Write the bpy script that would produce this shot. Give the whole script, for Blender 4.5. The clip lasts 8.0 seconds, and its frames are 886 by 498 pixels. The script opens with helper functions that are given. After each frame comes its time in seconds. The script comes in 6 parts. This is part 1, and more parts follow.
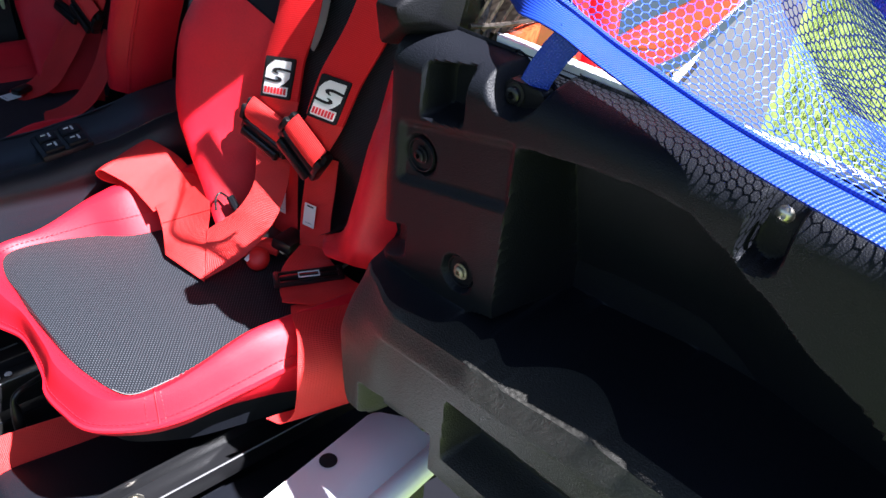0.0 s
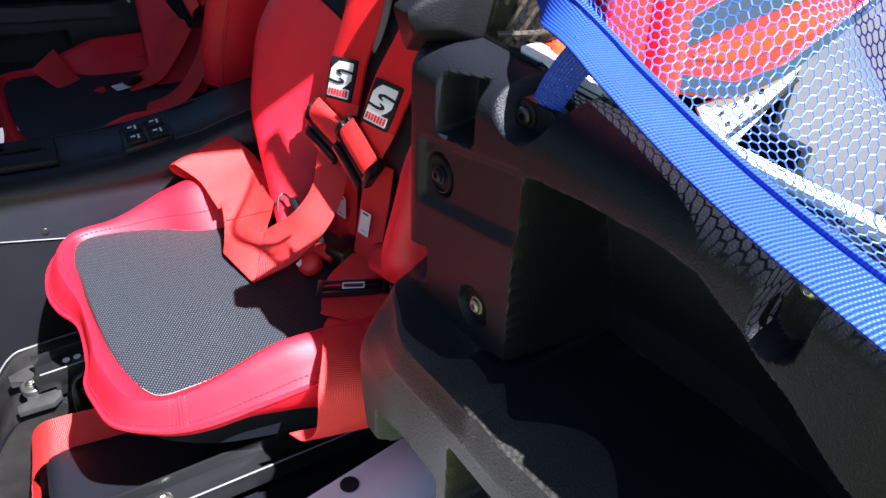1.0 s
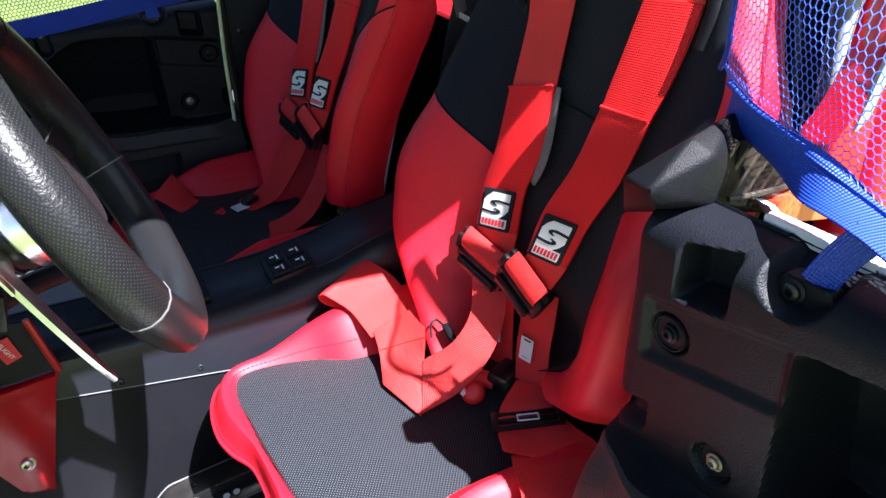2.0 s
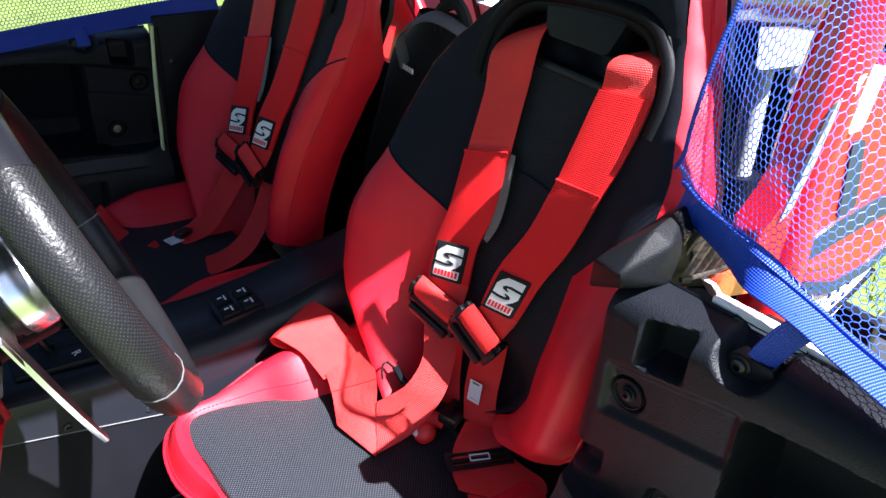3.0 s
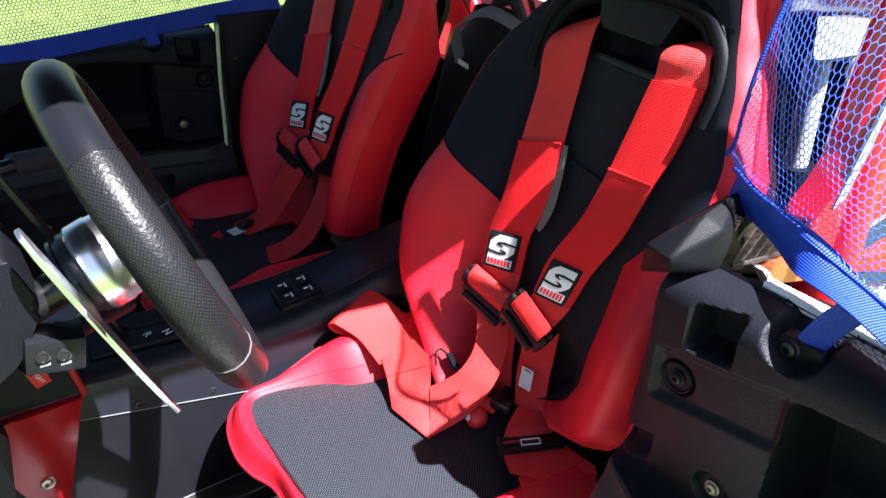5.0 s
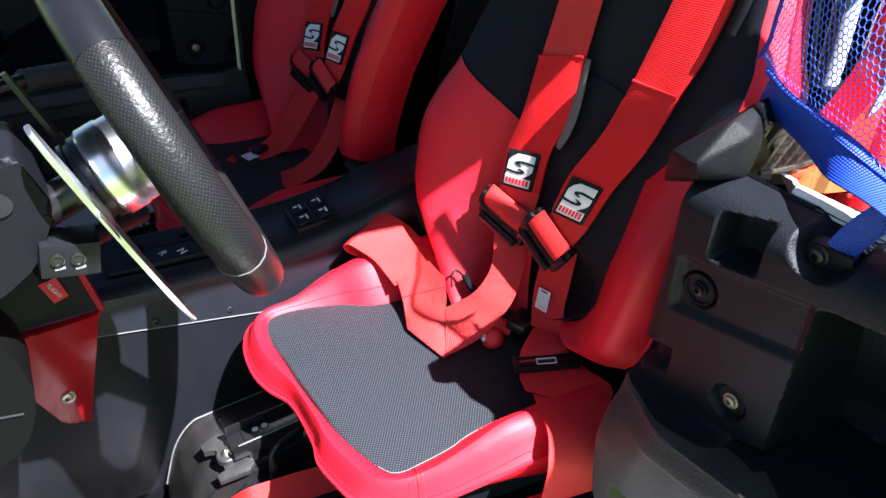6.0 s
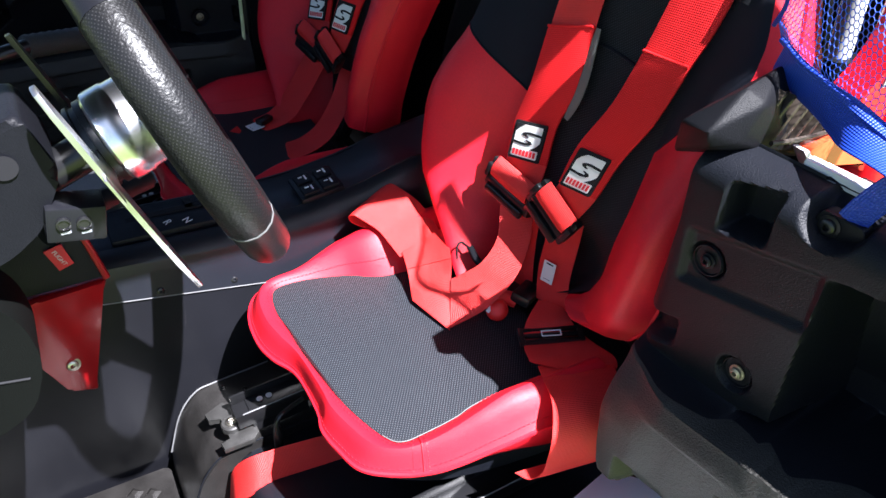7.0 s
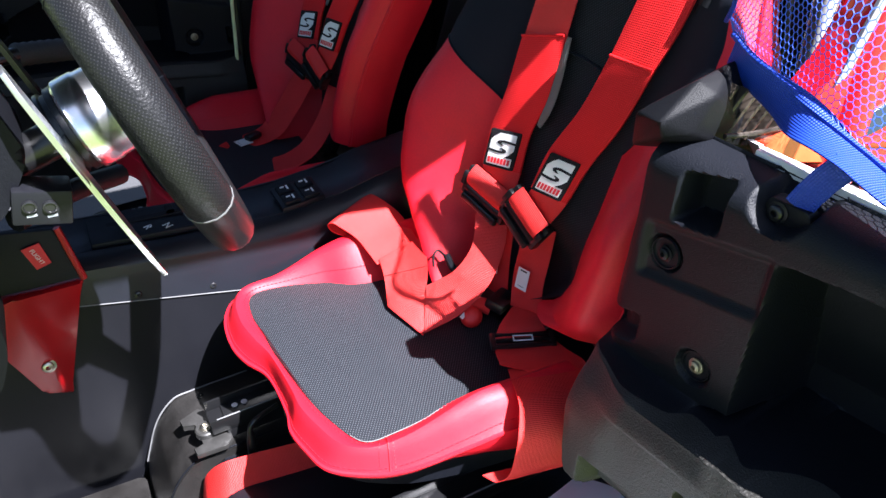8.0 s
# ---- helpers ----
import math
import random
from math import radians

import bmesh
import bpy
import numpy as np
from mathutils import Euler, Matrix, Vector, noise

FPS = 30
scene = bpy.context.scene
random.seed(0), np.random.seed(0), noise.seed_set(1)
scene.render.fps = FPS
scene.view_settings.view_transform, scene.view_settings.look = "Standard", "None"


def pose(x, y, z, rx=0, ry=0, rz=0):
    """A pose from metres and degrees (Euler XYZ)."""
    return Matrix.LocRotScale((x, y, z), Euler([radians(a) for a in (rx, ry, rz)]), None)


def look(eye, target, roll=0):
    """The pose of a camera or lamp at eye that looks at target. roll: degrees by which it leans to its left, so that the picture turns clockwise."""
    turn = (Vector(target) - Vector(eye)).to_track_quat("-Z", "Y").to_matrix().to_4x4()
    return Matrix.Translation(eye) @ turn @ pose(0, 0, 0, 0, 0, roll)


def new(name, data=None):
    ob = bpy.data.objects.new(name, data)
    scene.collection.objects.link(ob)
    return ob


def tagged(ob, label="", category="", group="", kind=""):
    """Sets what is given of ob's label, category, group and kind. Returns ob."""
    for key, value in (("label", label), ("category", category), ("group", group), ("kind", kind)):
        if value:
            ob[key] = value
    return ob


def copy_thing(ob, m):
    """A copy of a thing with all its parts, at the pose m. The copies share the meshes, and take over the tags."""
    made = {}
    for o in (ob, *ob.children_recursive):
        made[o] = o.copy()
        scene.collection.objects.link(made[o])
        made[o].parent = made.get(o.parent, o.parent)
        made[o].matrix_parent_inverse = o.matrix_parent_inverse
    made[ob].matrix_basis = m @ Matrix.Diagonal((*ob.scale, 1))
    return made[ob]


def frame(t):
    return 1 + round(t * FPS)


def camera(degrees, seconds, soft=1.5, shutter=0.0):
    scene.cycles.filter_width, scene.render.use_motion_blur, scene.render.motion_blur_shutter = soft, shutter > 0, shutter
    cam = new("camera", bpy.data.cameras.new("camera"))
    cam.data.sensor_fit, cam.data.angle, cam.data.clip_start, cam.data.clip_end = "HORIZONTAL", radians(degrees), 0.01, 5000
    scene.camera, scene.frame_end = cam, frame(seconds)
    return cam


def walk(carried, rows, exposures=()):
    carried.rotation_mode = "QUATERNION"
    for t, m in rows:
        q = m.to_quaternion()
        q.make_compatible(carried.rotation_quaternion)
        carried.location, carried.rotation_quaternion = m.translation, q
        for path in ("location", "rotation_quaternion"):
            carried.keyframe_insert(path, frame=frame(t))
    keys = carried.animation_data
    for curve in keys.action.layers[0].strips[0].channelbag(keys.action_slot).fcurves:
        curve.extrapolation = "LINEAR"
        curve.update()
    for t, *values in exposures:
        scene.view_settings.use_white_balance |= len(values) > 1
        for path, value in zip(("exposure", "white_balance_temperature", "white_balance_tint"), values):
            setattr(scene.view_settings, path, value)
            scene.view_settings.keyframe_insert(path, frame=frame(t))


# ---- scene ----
cam = camera(60.5, 8.0)
PATH = [
    (0, (-0.2764, -0.8228, 1.4606), (0.4815, 0.0515, 0.6724), 4.88),
    (0.2, (-0.232, -0.788, 1.474), (0.813, 0.476, 0.331), 4.5),
    (0.4, (-0.17, -0.765, 1.451), (0.82, 0.545, 0.31), 6.0),
    (0.5, (-0.1573, -0.7575, 1.4473), (0.5246, 0.1592, 0.6381), 5.91),
    (0.6, (-0.1645, -0.7741, 1.4342), (0.5262, 0.1620, 0.6553), 7.31),
    (0.7, (-0.158, -0.772, 1.442), (0.81, 0.552, 0.297), 6.1),
    (0.8, (-0.1647, -0.7943, 1.4381), (0.4987, 0.1547, 0.6511), 5.42),
    (0.9, (-0.145, -0.802, 1.453), (0.703, 0.587, 0.29), 3.3),
    (1, (-0.1424, -0.8237, 1.4532), (0.3948, 0.1844, 0.6438), 1.61),
    (1.1, (-0.138, -0.83, 1.454), (0.548, 0.651, 0.298), -0.2),
    (1.2, (-0.1398, -0.8371, 1.4598), (0.2937, 0.2168, 0.6467), -2.65),
    (1.3, (-0.155, -0.838, 1.465), (0.404, 0.692, 0.305), -5.2),
    (1.4, (-0.158, -0.833, 1.467), (0.375, 0.706, 0.307), -5.7),
    (1.5, (-0.1679, -0.8260, 1.4683), (0.1870, 0.2634, 0.6638), -5.65),
    (1.6, (-0.173, -0.803, 1.476), (0.311, 0.757, 0.323), -6.1),
    (1.7, (-0.183, -0.782, 1.484), (0.383, 0.793, 0.388), -4.2),
    (1.8, (-0.2165, -0.7651, 1.5161), (0.2257, 0.3321, 0.7673), -3.81),
    (1.9, (-0.235, -0.734, 1.524), (0.422, 0.838, 0.476), -4.7),
    (2, (-0.2697, -0.7087, 1.5378), (0.2387, 0.3773, 0.8152), -3.32),
    (2.1, (-0.2954, -0.6854, 1.5449), (0.2633, 0.3831, 0.8334), -1.91),
    (2.2, (-0.3270, -0.6655, 1.5583), (0.2738, 0.3766, 0.8420), -1.05),
    (3.3, (-0.3645, -0.7034, 1.6337), (0.3247, 0.2859, 0.9221), 2.58),
    (3.5, (-0.3678, -0.7134, 1.6387), (0.3151, 0.2861, 0.9353), 2.71),
    (4, (-0.3661, -0.7230, 1.6413), (0.2861, 0.3185, 0.9706), 2.23),
    (4.2, (-0.3723, -0.7228, 1.6434), (0.2713, 0.3279, 0.9787), 2.13),
    (5.3, (-0.3783, -0.7102, 1.6093), (0.2040, 0.3178, 0.8581), 0.12),
    (5.5, (-0.3772, -0.7097, 1.5977), (0.1915, 0.3076, 0.8222), -0.04),
    (6, (-0.3837, -0.7161, 1.5870), (0.1717, 0.2876, 0.7845), 0.45),
    (6.5, (-0.3886, -0.7127, 1.5804), (0.1572, 0.2751, 0.7520), 0.74),
    (7, (-0.3889, -0.7156, 1.5777), (0.1516, 0.2685, 0.7413), 0.92),
    (7.5, (-0.3805, -0.7361, 1.5820), (0.1624, 0.2528, 0.7529), 1.19),
    (8, (-0.3666, -0.7674, 1.5442), (0.1847, 0.2582, 0.7668), 1.34),
]
STOPS = [(0, 2.58), (0.5, 2.54), (1.0, 2.68), (1.5, 2.84), (2.0, 2.72), (3.5, 2.62), (5.5, 2.66), (8, 2.64)]
walk(cam, [(t, look(eye, target, roll)) for t, eye, target, roll in PATH], [(t, stops, 6050, 10) for t, stops in STOPS])
# ---------------------------------------------------------------- light
SUN = Vector((0.275, -0.60, 1.0)).normalized()
world = bpy.data.worlds.new("sky")
scene.world = world
world.use_nodes = True
sky = world.node_tree.nodes.new("ShaderNodeTexSky")
sky.sky_type, sky.sun_disc = "NISHITA", False
sky.sun_elevation = math.asin(SUN.z)
sky.sun_rotation = math.atan2(SUN.x, SUN.y)
back = world.node_tree.nodes["Background"]
back.inputs["Strength"].default_value = 0.033
world.node_tree.links.new(sky.outputs["Color"], back.inputs["Color"])
sun = new("sun", bpy.data.lights.new("sun", "SUN"))
sun.data.energy, sun.data.angle, sun.data.color = 5.0, radians(0.53), (1.0, 0.955, 0.96)
sun.matrix_world = look(SUN * 20, (0, 0, 0))


# ---------------------------------------------------------------- materials
def material(name, color, rough=0.5, metal=0.0, grain=0.0, grain_size=400.0, bump=0.0, bump_size=300.0,
             vary=0.0, vary_size=8.0, sheen=0.0, coat=0.0, specular=0.5, rough_vary=0.0):
    """A surface with colour variation at two scales and a fine relief."""
    m = bpy.data.materials.new(name)
    m.use_nodes = True
    nt = m.node_tree
    b = nt.nodes["Principled BSDF"]
    b.inputs["Roughness"].default_value = rough
    b.inputs["Metallic"].default_value = metal
    b.inputs["Sheen Weight"].default_value = sheen
    b.inputs["Coat Weight"].default_value = coat
    b.inputs["Coat Roughness"].default_value = 0.08
    b.inputs["Specular IOR Level"].default_value = specular
    tc = nt.nodes.new("ShaderNodeTexCoord")

    def tex(size, detail):
        n = nt.nodes.new("ShaderNodeTexNoise")
        n.inputs["Scale"].default_value, n.inputs["Detail"].default_value = size, detail
        nt.links.new(tc.outputs["Object"], n.inputs["Vector"])
        return n

    big, fine = tex(vary_size, 4), tex(grain_size, 2)
    dark = tuple(c * (1 - vary - grain) for c in color)
    light = tuple(min(1, c * (1 + vary + grain)) for c in color)
    add = nt.nodes.new("ShaderNodeMath")
    add.operation = "MULTIPLY_ADD"
    total = max(vary + grain, 1e-4)
    add.inputs[1].default_value = vary / total
    nt.links.new(big.outputs["Fac"], add.inputs[0])
    mul = nt.nodes.new("ShaderNodeMath")
    mul.operation = "MULTIPLY"
    mul.inputs[1].default_value = grain / total
    nt.links.new(fine.outputs["Fac"], mul.inputs[0])
    nt.links.new(mul.outputs[0], add.inputs[2])
    ramp = nt.nodes.new("ShaderNodeMapRange")
    ramp.inputs["From Min"].default_value, ramp.inputs["From Max"].default_value = 0.28, 0.72
    nt.links.new(add.outputs[0], ramp.inputs["Value"])
    mix = nt.nodes.new("ShaderNodeMix")
    mix.data_type = "RGBA"
    mix.inputs["A"].default_value, mix.inputs["B"].default_value = (*dark, 1), (*light, 1)
    nt.links.new(ramp.outputs["Result"], mix.inputs["Factor"])
    nt.links.new(mix.outputs["Result"], b.inputs["Base Color"])
    if rough_vary:
        r = nt.nodes.new("ShaderNodeMapRange")
        r.inputs["To Min"].default_value, r.inputs["To Max"].default_value = rough - rough_vary, rough + rough_vary
        nt.links.new(big.outputs["Fac"], r.inputs["Value"])
        nt.links.new(r.outputs["Result"], b.inputs["Roughness"])
    if bump:
        n = tex(bump_size, 3)
        bp = nt.nodes.new("ShaderNodeBump")
        bp.inputs["Strength"].default_value, bp.inputs["Distance"].default_value = bump, 0.001
        nt.links.new(n.outputs["Fac"], bp.inputs["Height"])
        nt.links.new(bp.outputs["Normal"], b.inputs["Normal"])
    return m


def woven(name, color, second, size=160.0, rough=0.75, bump=0.5, sheen=0.2, ratio=0.5, turned=0.0):
    """A woven cloth: two crossed thread waves over the surface's own UV map (in metres)."""
    m = material(name, color, rough, sheen=sheen, vary=0.08, specular=0.25)
    nt = m.node_tree
    b = nt.nodes["Principled BSDF"]
    uv = nt.nodes.new("ShaderNodeUVMap")
    turn = nt.nodes.new("ShaderNodeMapping")
    turn.inputs["Rotation"].default_value = (0, 0, turned)
    nt.links.new(uv.outputs["UV"], turn.inputs["Vector"])
    waves = []
    for axis in "XY":
        w = nt.nodes.new("ShaderNodeTexWave")
        w.wave_type, w.bands_direction = "BANDS", axis
        w.inputs["Scale"].default_value = size / 3.1416 * 0.5
        nt.links.new(turn.outputs["Vector"], w.inputs["Vector"])
        waves.append(w)
    prod = nt.nodes.new("ShaderNodeMath")
    prod.operation = "MULTIPLY"
    nt.links.new(waves[0].outputs["Fac"], prod.inputs[0])
    nt.links.new(waves[1].outputs["Fac"], prod.inputs[1])
    cut = nt.nodes.new("ShaderNodeMapRange")
    cut.inputs["From Min"].default_value, cut.inputs["From Max"].default_value = ratio - 0.12, ratio + 0.12
    nt.links.new(prod.outputs[0], cut.inputs["Value"])
    mix = nt.nodes.new("ShaderNodeMix")
    mix.data_type = "RGBA"
    mix.inputs["A"].default_value, mix.inputs["B"].default_value = (*color, 1), (*second, 1)
    nt.links.new(cut.outputs["Result"], mix.inputs["Factor"])
    nt.links.new(mix.outputs["Result"], b.inputs["Base Color"])
    bp = nt.nodes.new("ShaderNodeBump")
    bp.inputs["Strength"].default_value, bp.inputs["Distance"].default_value = bump, 0.0008
    nt.links.new(prod.outputs[0], bp.inputs["Height"])
    nt.links.new(bp.outputs["Normal"], b.inputs["Normal"])
    return m


def webbing(name, color, rough=0.6, ribs=900.0, through_light=0.0):
    """Strap cloth with fine cross ribs along its length (UV in metres: x along, y across)."""
    m = material(name, color, rough, vary=0.08, vary_size=25, specular=0.6)
    nt = m.node_tree
    b = nt.nodes["Principled BSDF"]
    uv = nt.nodes.new("ShaderNodeUVMap")
    w = nt.nodes.new("ShaderNodeTexWave")
    w.wave_type, w.bands_direction = "BANDS", "X"
    w.inputs["Scale"].default_value = ribs / 6.2832
    w2 = nt.nodes.new("ShaderNodeTexWave")
    w2.wave_type, w2.bands_direction = "BANDS", "Y"
    w2.inputs["Scale"].default_value = ribs / 6.2832 * 1.2
    nt.links.new(uv.outputs["UV"], w.inputs["Vector"])
    nt.links.new(uv.outputs["UV"], w2.inputs["Vector"])
    s = nt.nodes.new("ShaderNodeMath")
    nt.links.new(w.outputs["Fac"], s.inputs[0])
    nt.links.new(w2.outputs["Fac"], s.inputs[1])
    bp = nt.nodes.new("ShaderNodeBump")
    bp.inputs["Strength"].default_value, bp.inputs["Distance"].default_value = 0.7, 0.0006
    nt.links.new(s.outputs[0], bp.inputs["Height"])
    nt.links.new(bp.outputs["Normal"], b.inputs["Normal"])
    if through_light:
        tr = nt.nodes.new("ShaderNodeBsdfTranslucent")
        tr.inputs["Color"].default_value = (*[min(1, c * 1.4) for c in color], 1)
        ms = nt.nodes.new("ShaderNodeMixShader")
        ms.inputs[0].default_value = through_light
        out = nt.nodes["Material Output"]
        nt.links.new(b.outputs[0], ms.inputs[1])
        nt.links.new(tr.outputs[0], ms.inputs[2])
        nt.links.new(ms.outputs[0], out.inputs["Surface"])
    return m


RED = (0.61, 0.0065, 0.019)
M_VINYL = material("red_vinyl", RED, 0.50, vary=0.07, vary_size=14, grain=0.06, bump=0.35, bump_size=900, specular=0.36, rough_vary=0.05)
M_FABRIC = material("black_fabric", (0.006, 0.0075, 0.0145), 0.8, grain=0.2, grain_size=1500, bump=0.3, bump_size=1500, sheen=0.02, specular=0.2)
M_INSERT = woven("perforated_insert", (0.0078, 0.0095, 0.013), (0.092, 0.098, 0.11), 590, 0.6, 0.35, 0.0, 0.68, 0.62)
M_BACKMESH = woven("spacer_mesh", (0.006, 0.007, 0.0105), (0.040, 0.042, 0.048), 590, 0.75, 0.5, 0.0, 0.64, 0.62)
M_STRAP = webbing("red_webbing", (0.72, 0.017, 0.016), 0.52, 900, 0.06)
M_SLEEVE = woven("red_sleeve_weave", (0.62, 0.009, 0.012), (0.76, 0.016, 0.018), 760, 0.62, 0.6, 0.0, 0.5)
M_BLUE = webbing("blue_webbing", (0.007, 0.040, 0.38), 0.5, 700, 0.08)
M_NET = material("blue_net_cord", (0.030, 0.085, 0.48), 0.5, grain=0.15)
M_PLASTIC = material("black_textured_plastic", (0.0052, 0.0060, 0.0090), 0.48, grain=0.1, specular=0.20, bump=0.55, bump_size=750, vary=0.12, vary_size=6, rough_vary=0.07)
M_SMOOTH = material("black_satin_plastic", (0.0075, 0.0077, 0.010), 0.34, specular=0.2, bump=0.15, bump_size=500, vary=0.15, rough_vary=0.08)
M_BLACKSTEEL = material("black_coated_steel", (0.009, 0.009, 0.010), 0.28, vary=0.2, bump=0.1)
# black trim with the blue of the reflected sky mixed into its base
M_DECK = material("sky_tinted_black_trim", (0.009, 0.010, 0.015), 0.42, specular=0.42, grain=0.1, bump=0.3, bump_size=600, vary=0.15, rough_vary=0.08)
M_GREY = material("grey_plastic", (0.0058, 0.0061, 0.0082), 0.45, specular=0.10, grain=0.1, bump=0.4, bump_size=700, vary=0.1)
M_LEATHER = material("black_leather", (0.0065, 0.0065, 0.007), 0.38, bump=0.7, bump_size=260, vary=0.1, specular=0.27)


def perforate(m, pitch, color):
    """Rows of small punched dots over a leather."""
    nt = m.node_tree
    b = nt.nodes["Principled BSDF"]
    uv = nt.nodes.new("ShaderNodeUVMap")
    v = nt.nodes.new("ShaderNodeTexVoronoi")
    v.voronoi_dimensions = "2D"
    v.inputs["Scale"].default_value, v.inputs["Randomness"].default_value = 1.0 / pitch, 0.0
    turn = nt.nodes.new("ShaderNodeMapping")
    turn.inputs["Rotation"].default_value = (0, 0, 0.785)
    nt.links.new(uv.outputs["UV"], turn.inputs["Vector"])
    nt.links.new(turn.outputs["Vector"], v.inputs["Vector"])
    cut = nt.nodes.new("ShaderNodeMapRange")
    cut.inputs["From Min"].default_value, cut.inputs["From Max"].default_value = 0.16, 0.24
    cut.inputs["To Min"].default_value, cut.inputs["To Max"].default_value = 1.0, 0.0
    nt.links.new(v.outputs["Distance"], cut.inputs["Value"])
    mix = nt.nodes.new("ShaderNodeMix")
    mix.data_type = "RGBA"
    old = b.inputs["Base Color"].links[0].from_socket
    nt.links.new(old, mix.inputs["A"])
    mix.inputs["B"].default_value = (*color, 1)
    nt.links.new(cut.outputs["Result"], mix.inputs["Factor"])
    nt.links.new(mix.outputs["Result"], b.inputs["Base Color"])


perforate(M_LEATHER, 0.0027, (0.022, 0.022, 0.023))
M_SCUFF = material("scuffed_grey_plastic", (0.015, 0.014, 0.0135), 0.34, grain=0.15, bump=0.3, bump_size=250, vary=0.35, vary_size=22, rough_vary=0.12)
# door plastic made paler to stand in for bright ground reflected in it
M_SHELL = material("brightened_black_plastic", (0.030, 0.029, 0.026), 0.50, specular=0.32, grain=0.15, bump=0.9, bump_size=520, vary=0.18, vary_size=9, rough_vary=0.08)
M_STRUT = material("worn_grey_steel", (0.030, 0.029, 0.028), 0.42, 0.2, vary=0.3, vary_size=40, bump=0.2)
M_PADDLE = material("satin_aluminium", (0.62, 0.62, 0.64), 0.35, 1.0, vary=0.1, vary_size=40)
M_CAP = material("dark_grey_grained_plastic", (0.0055, 0.0057, 0.0072), 0.48, grain=0.1, bump=0.5, bump_size=800, vary=0.08, specular=0.11)
M_PLATE = material("pale_aluminium", (0.84, 0.86, 0.90), 0.36, 0.1, vary=0.05)
M_BOLT = material("dull_zinc", (0.40, 0.36, 0.27), 0.55, 1.0, vary=0.25, vary_size=200)
M_VENT = material("brown_black_vent", (0.030, 0.022, 0.016), 0.5, vary=0.2, vary_size=30)
M_RIM = material("satin_black_leather", (0.010, 0.010, 0.011), 0.36, bump=0.2, bump_size=400, vary=0.1, specular=0.3)
M_CHROME = material("polished_aluminium", (0.85, 0.86, 0.88), 0.24, 1.0, vary=0.03)
M_STEEL = material("zinc_steel", (0.55, 0.52, 0.45), 0.32, 1.0, vary=0.1)
M_PAINT = material("red_paint", (0.60, 0.006, 0.014), 0.28, coat=0.7, vary=0.04)
M_PALE = material("pale_grey_paint", (0.36, 0.37, 0.39), 0.4, vary=0.08, vary_size=20, specular=0.3)
M_BRACKET = material("dark_red_gloss", (0.34, 0.003, 0.006), 0.30, coat=0.2, vary=0.06, vary_size=20)
M_WHITE = material("white_plastic", (0.78, 0.78, 0.77), 0.4, vary=0.05, vary_size=30)
M_THREAD = material("grey_thread", (0.12, 0.12, 0.12), 0.7)
M_LINE = material("pale_edge", (0.15, 0.15, 0.155), 0.4, vary=0.2, vary_size=40)
M_DARKBLUE = material("dark_graphic_film", (0.018, 0.030, 0.060), 0.4, coat=0.15, vary=0.05)
M_GREYFILM = material("grey_graphic_film", (0.22, 0.23, 0.25), 0.3, coat=0.5, vary=0.05)
M_FLAME = material("orange_red_film", (0.70, 0.026, 0.010), 0.35, coat=0.3, vary=0.05)
M_ORANGE = material("orange_reflector", (0.85, 0.09, 0.03), 0.2, coat=1.0, vary=0.1, vary_size=60)
# pale lime that stands in for sunlight seen through the door gap
M_LIME = material("lime_gap_light", (0.70, 0.76, 0.42), 0.5, vary=0.15, vary_size=40)
M_LABEL = material("white_label", (0.75, 0.75, 0.74), 0.6)
M_PRINT = material("dark_print", (0.012, 0.012, 0.014), 0.8, specular=0.2)
M_REDPRINT = material("red_print", (0.6, 0.02, 0.03), 0.6)
M_RUBBER = material("tyre_rubber", (0.025, 0.025, 0.026), 0.75, grain=0.2, bump=0.5, bump_size=300, vary=0.2)
M_BAG = material("black_nylon", (0.010, 0.010, 0.012), 0.7, grain=0.3, grain_size=1200, bump=0.6, bump_size=900, vary=0.2)
M_GREYWEB = webbing("grey_webbing", (0.16, 0.155, 0.15), 0.7, 1300)
# near-black base and little gloss put the knee panel's shade into its colour
M_OLIVE = material("shaded_grey_green_plastic", (0.0036, 0.0041, 0.0038), 0.6, specular=0.05, grain=0.1, bump=0.4, bump_size=700, vary=0.1)


# ---------------------------------------------------------------- building helpers
def base_of(ob):
    p = Vector((0, 0, 0))
    while ob:
        p += ob.location
        ob = ob.parent
    return p


def thing(name, at, label, category, group="", kind=""):
    ob = new(name)
    ob.location = at
    ob.empty_display_size = 0.05
    return tagged(ob, label, category, group, kind)


def part(name, bm, mat, parent, label="", smooth=True):
    """Links a bmesh, made in world coordinates, as one mesh under a thing or part."""
    me = bpy.data.meshes.new(name)
    if parent is not None:
        bmesh.ops.translate(bm, verts=bm.verts, vec=-base_of(parent))
    bmesh.ops.recalc_face_normals(bm, faces=bm.faces)
    if smooth:
        for f in bm.faces:
            f.smooth = True
        for e in bm.edges:
            if len(e.link_faces) == 2 and e.calc_face_angle(0) > radians(38):
                e.smooth = False
    bm.to_mesh(me)
    bm.free()
    me.materials.append(mat)
    ob = new(name, me)
    ob.parent = parent
    if label:
        ob["label"] = label
    return ob


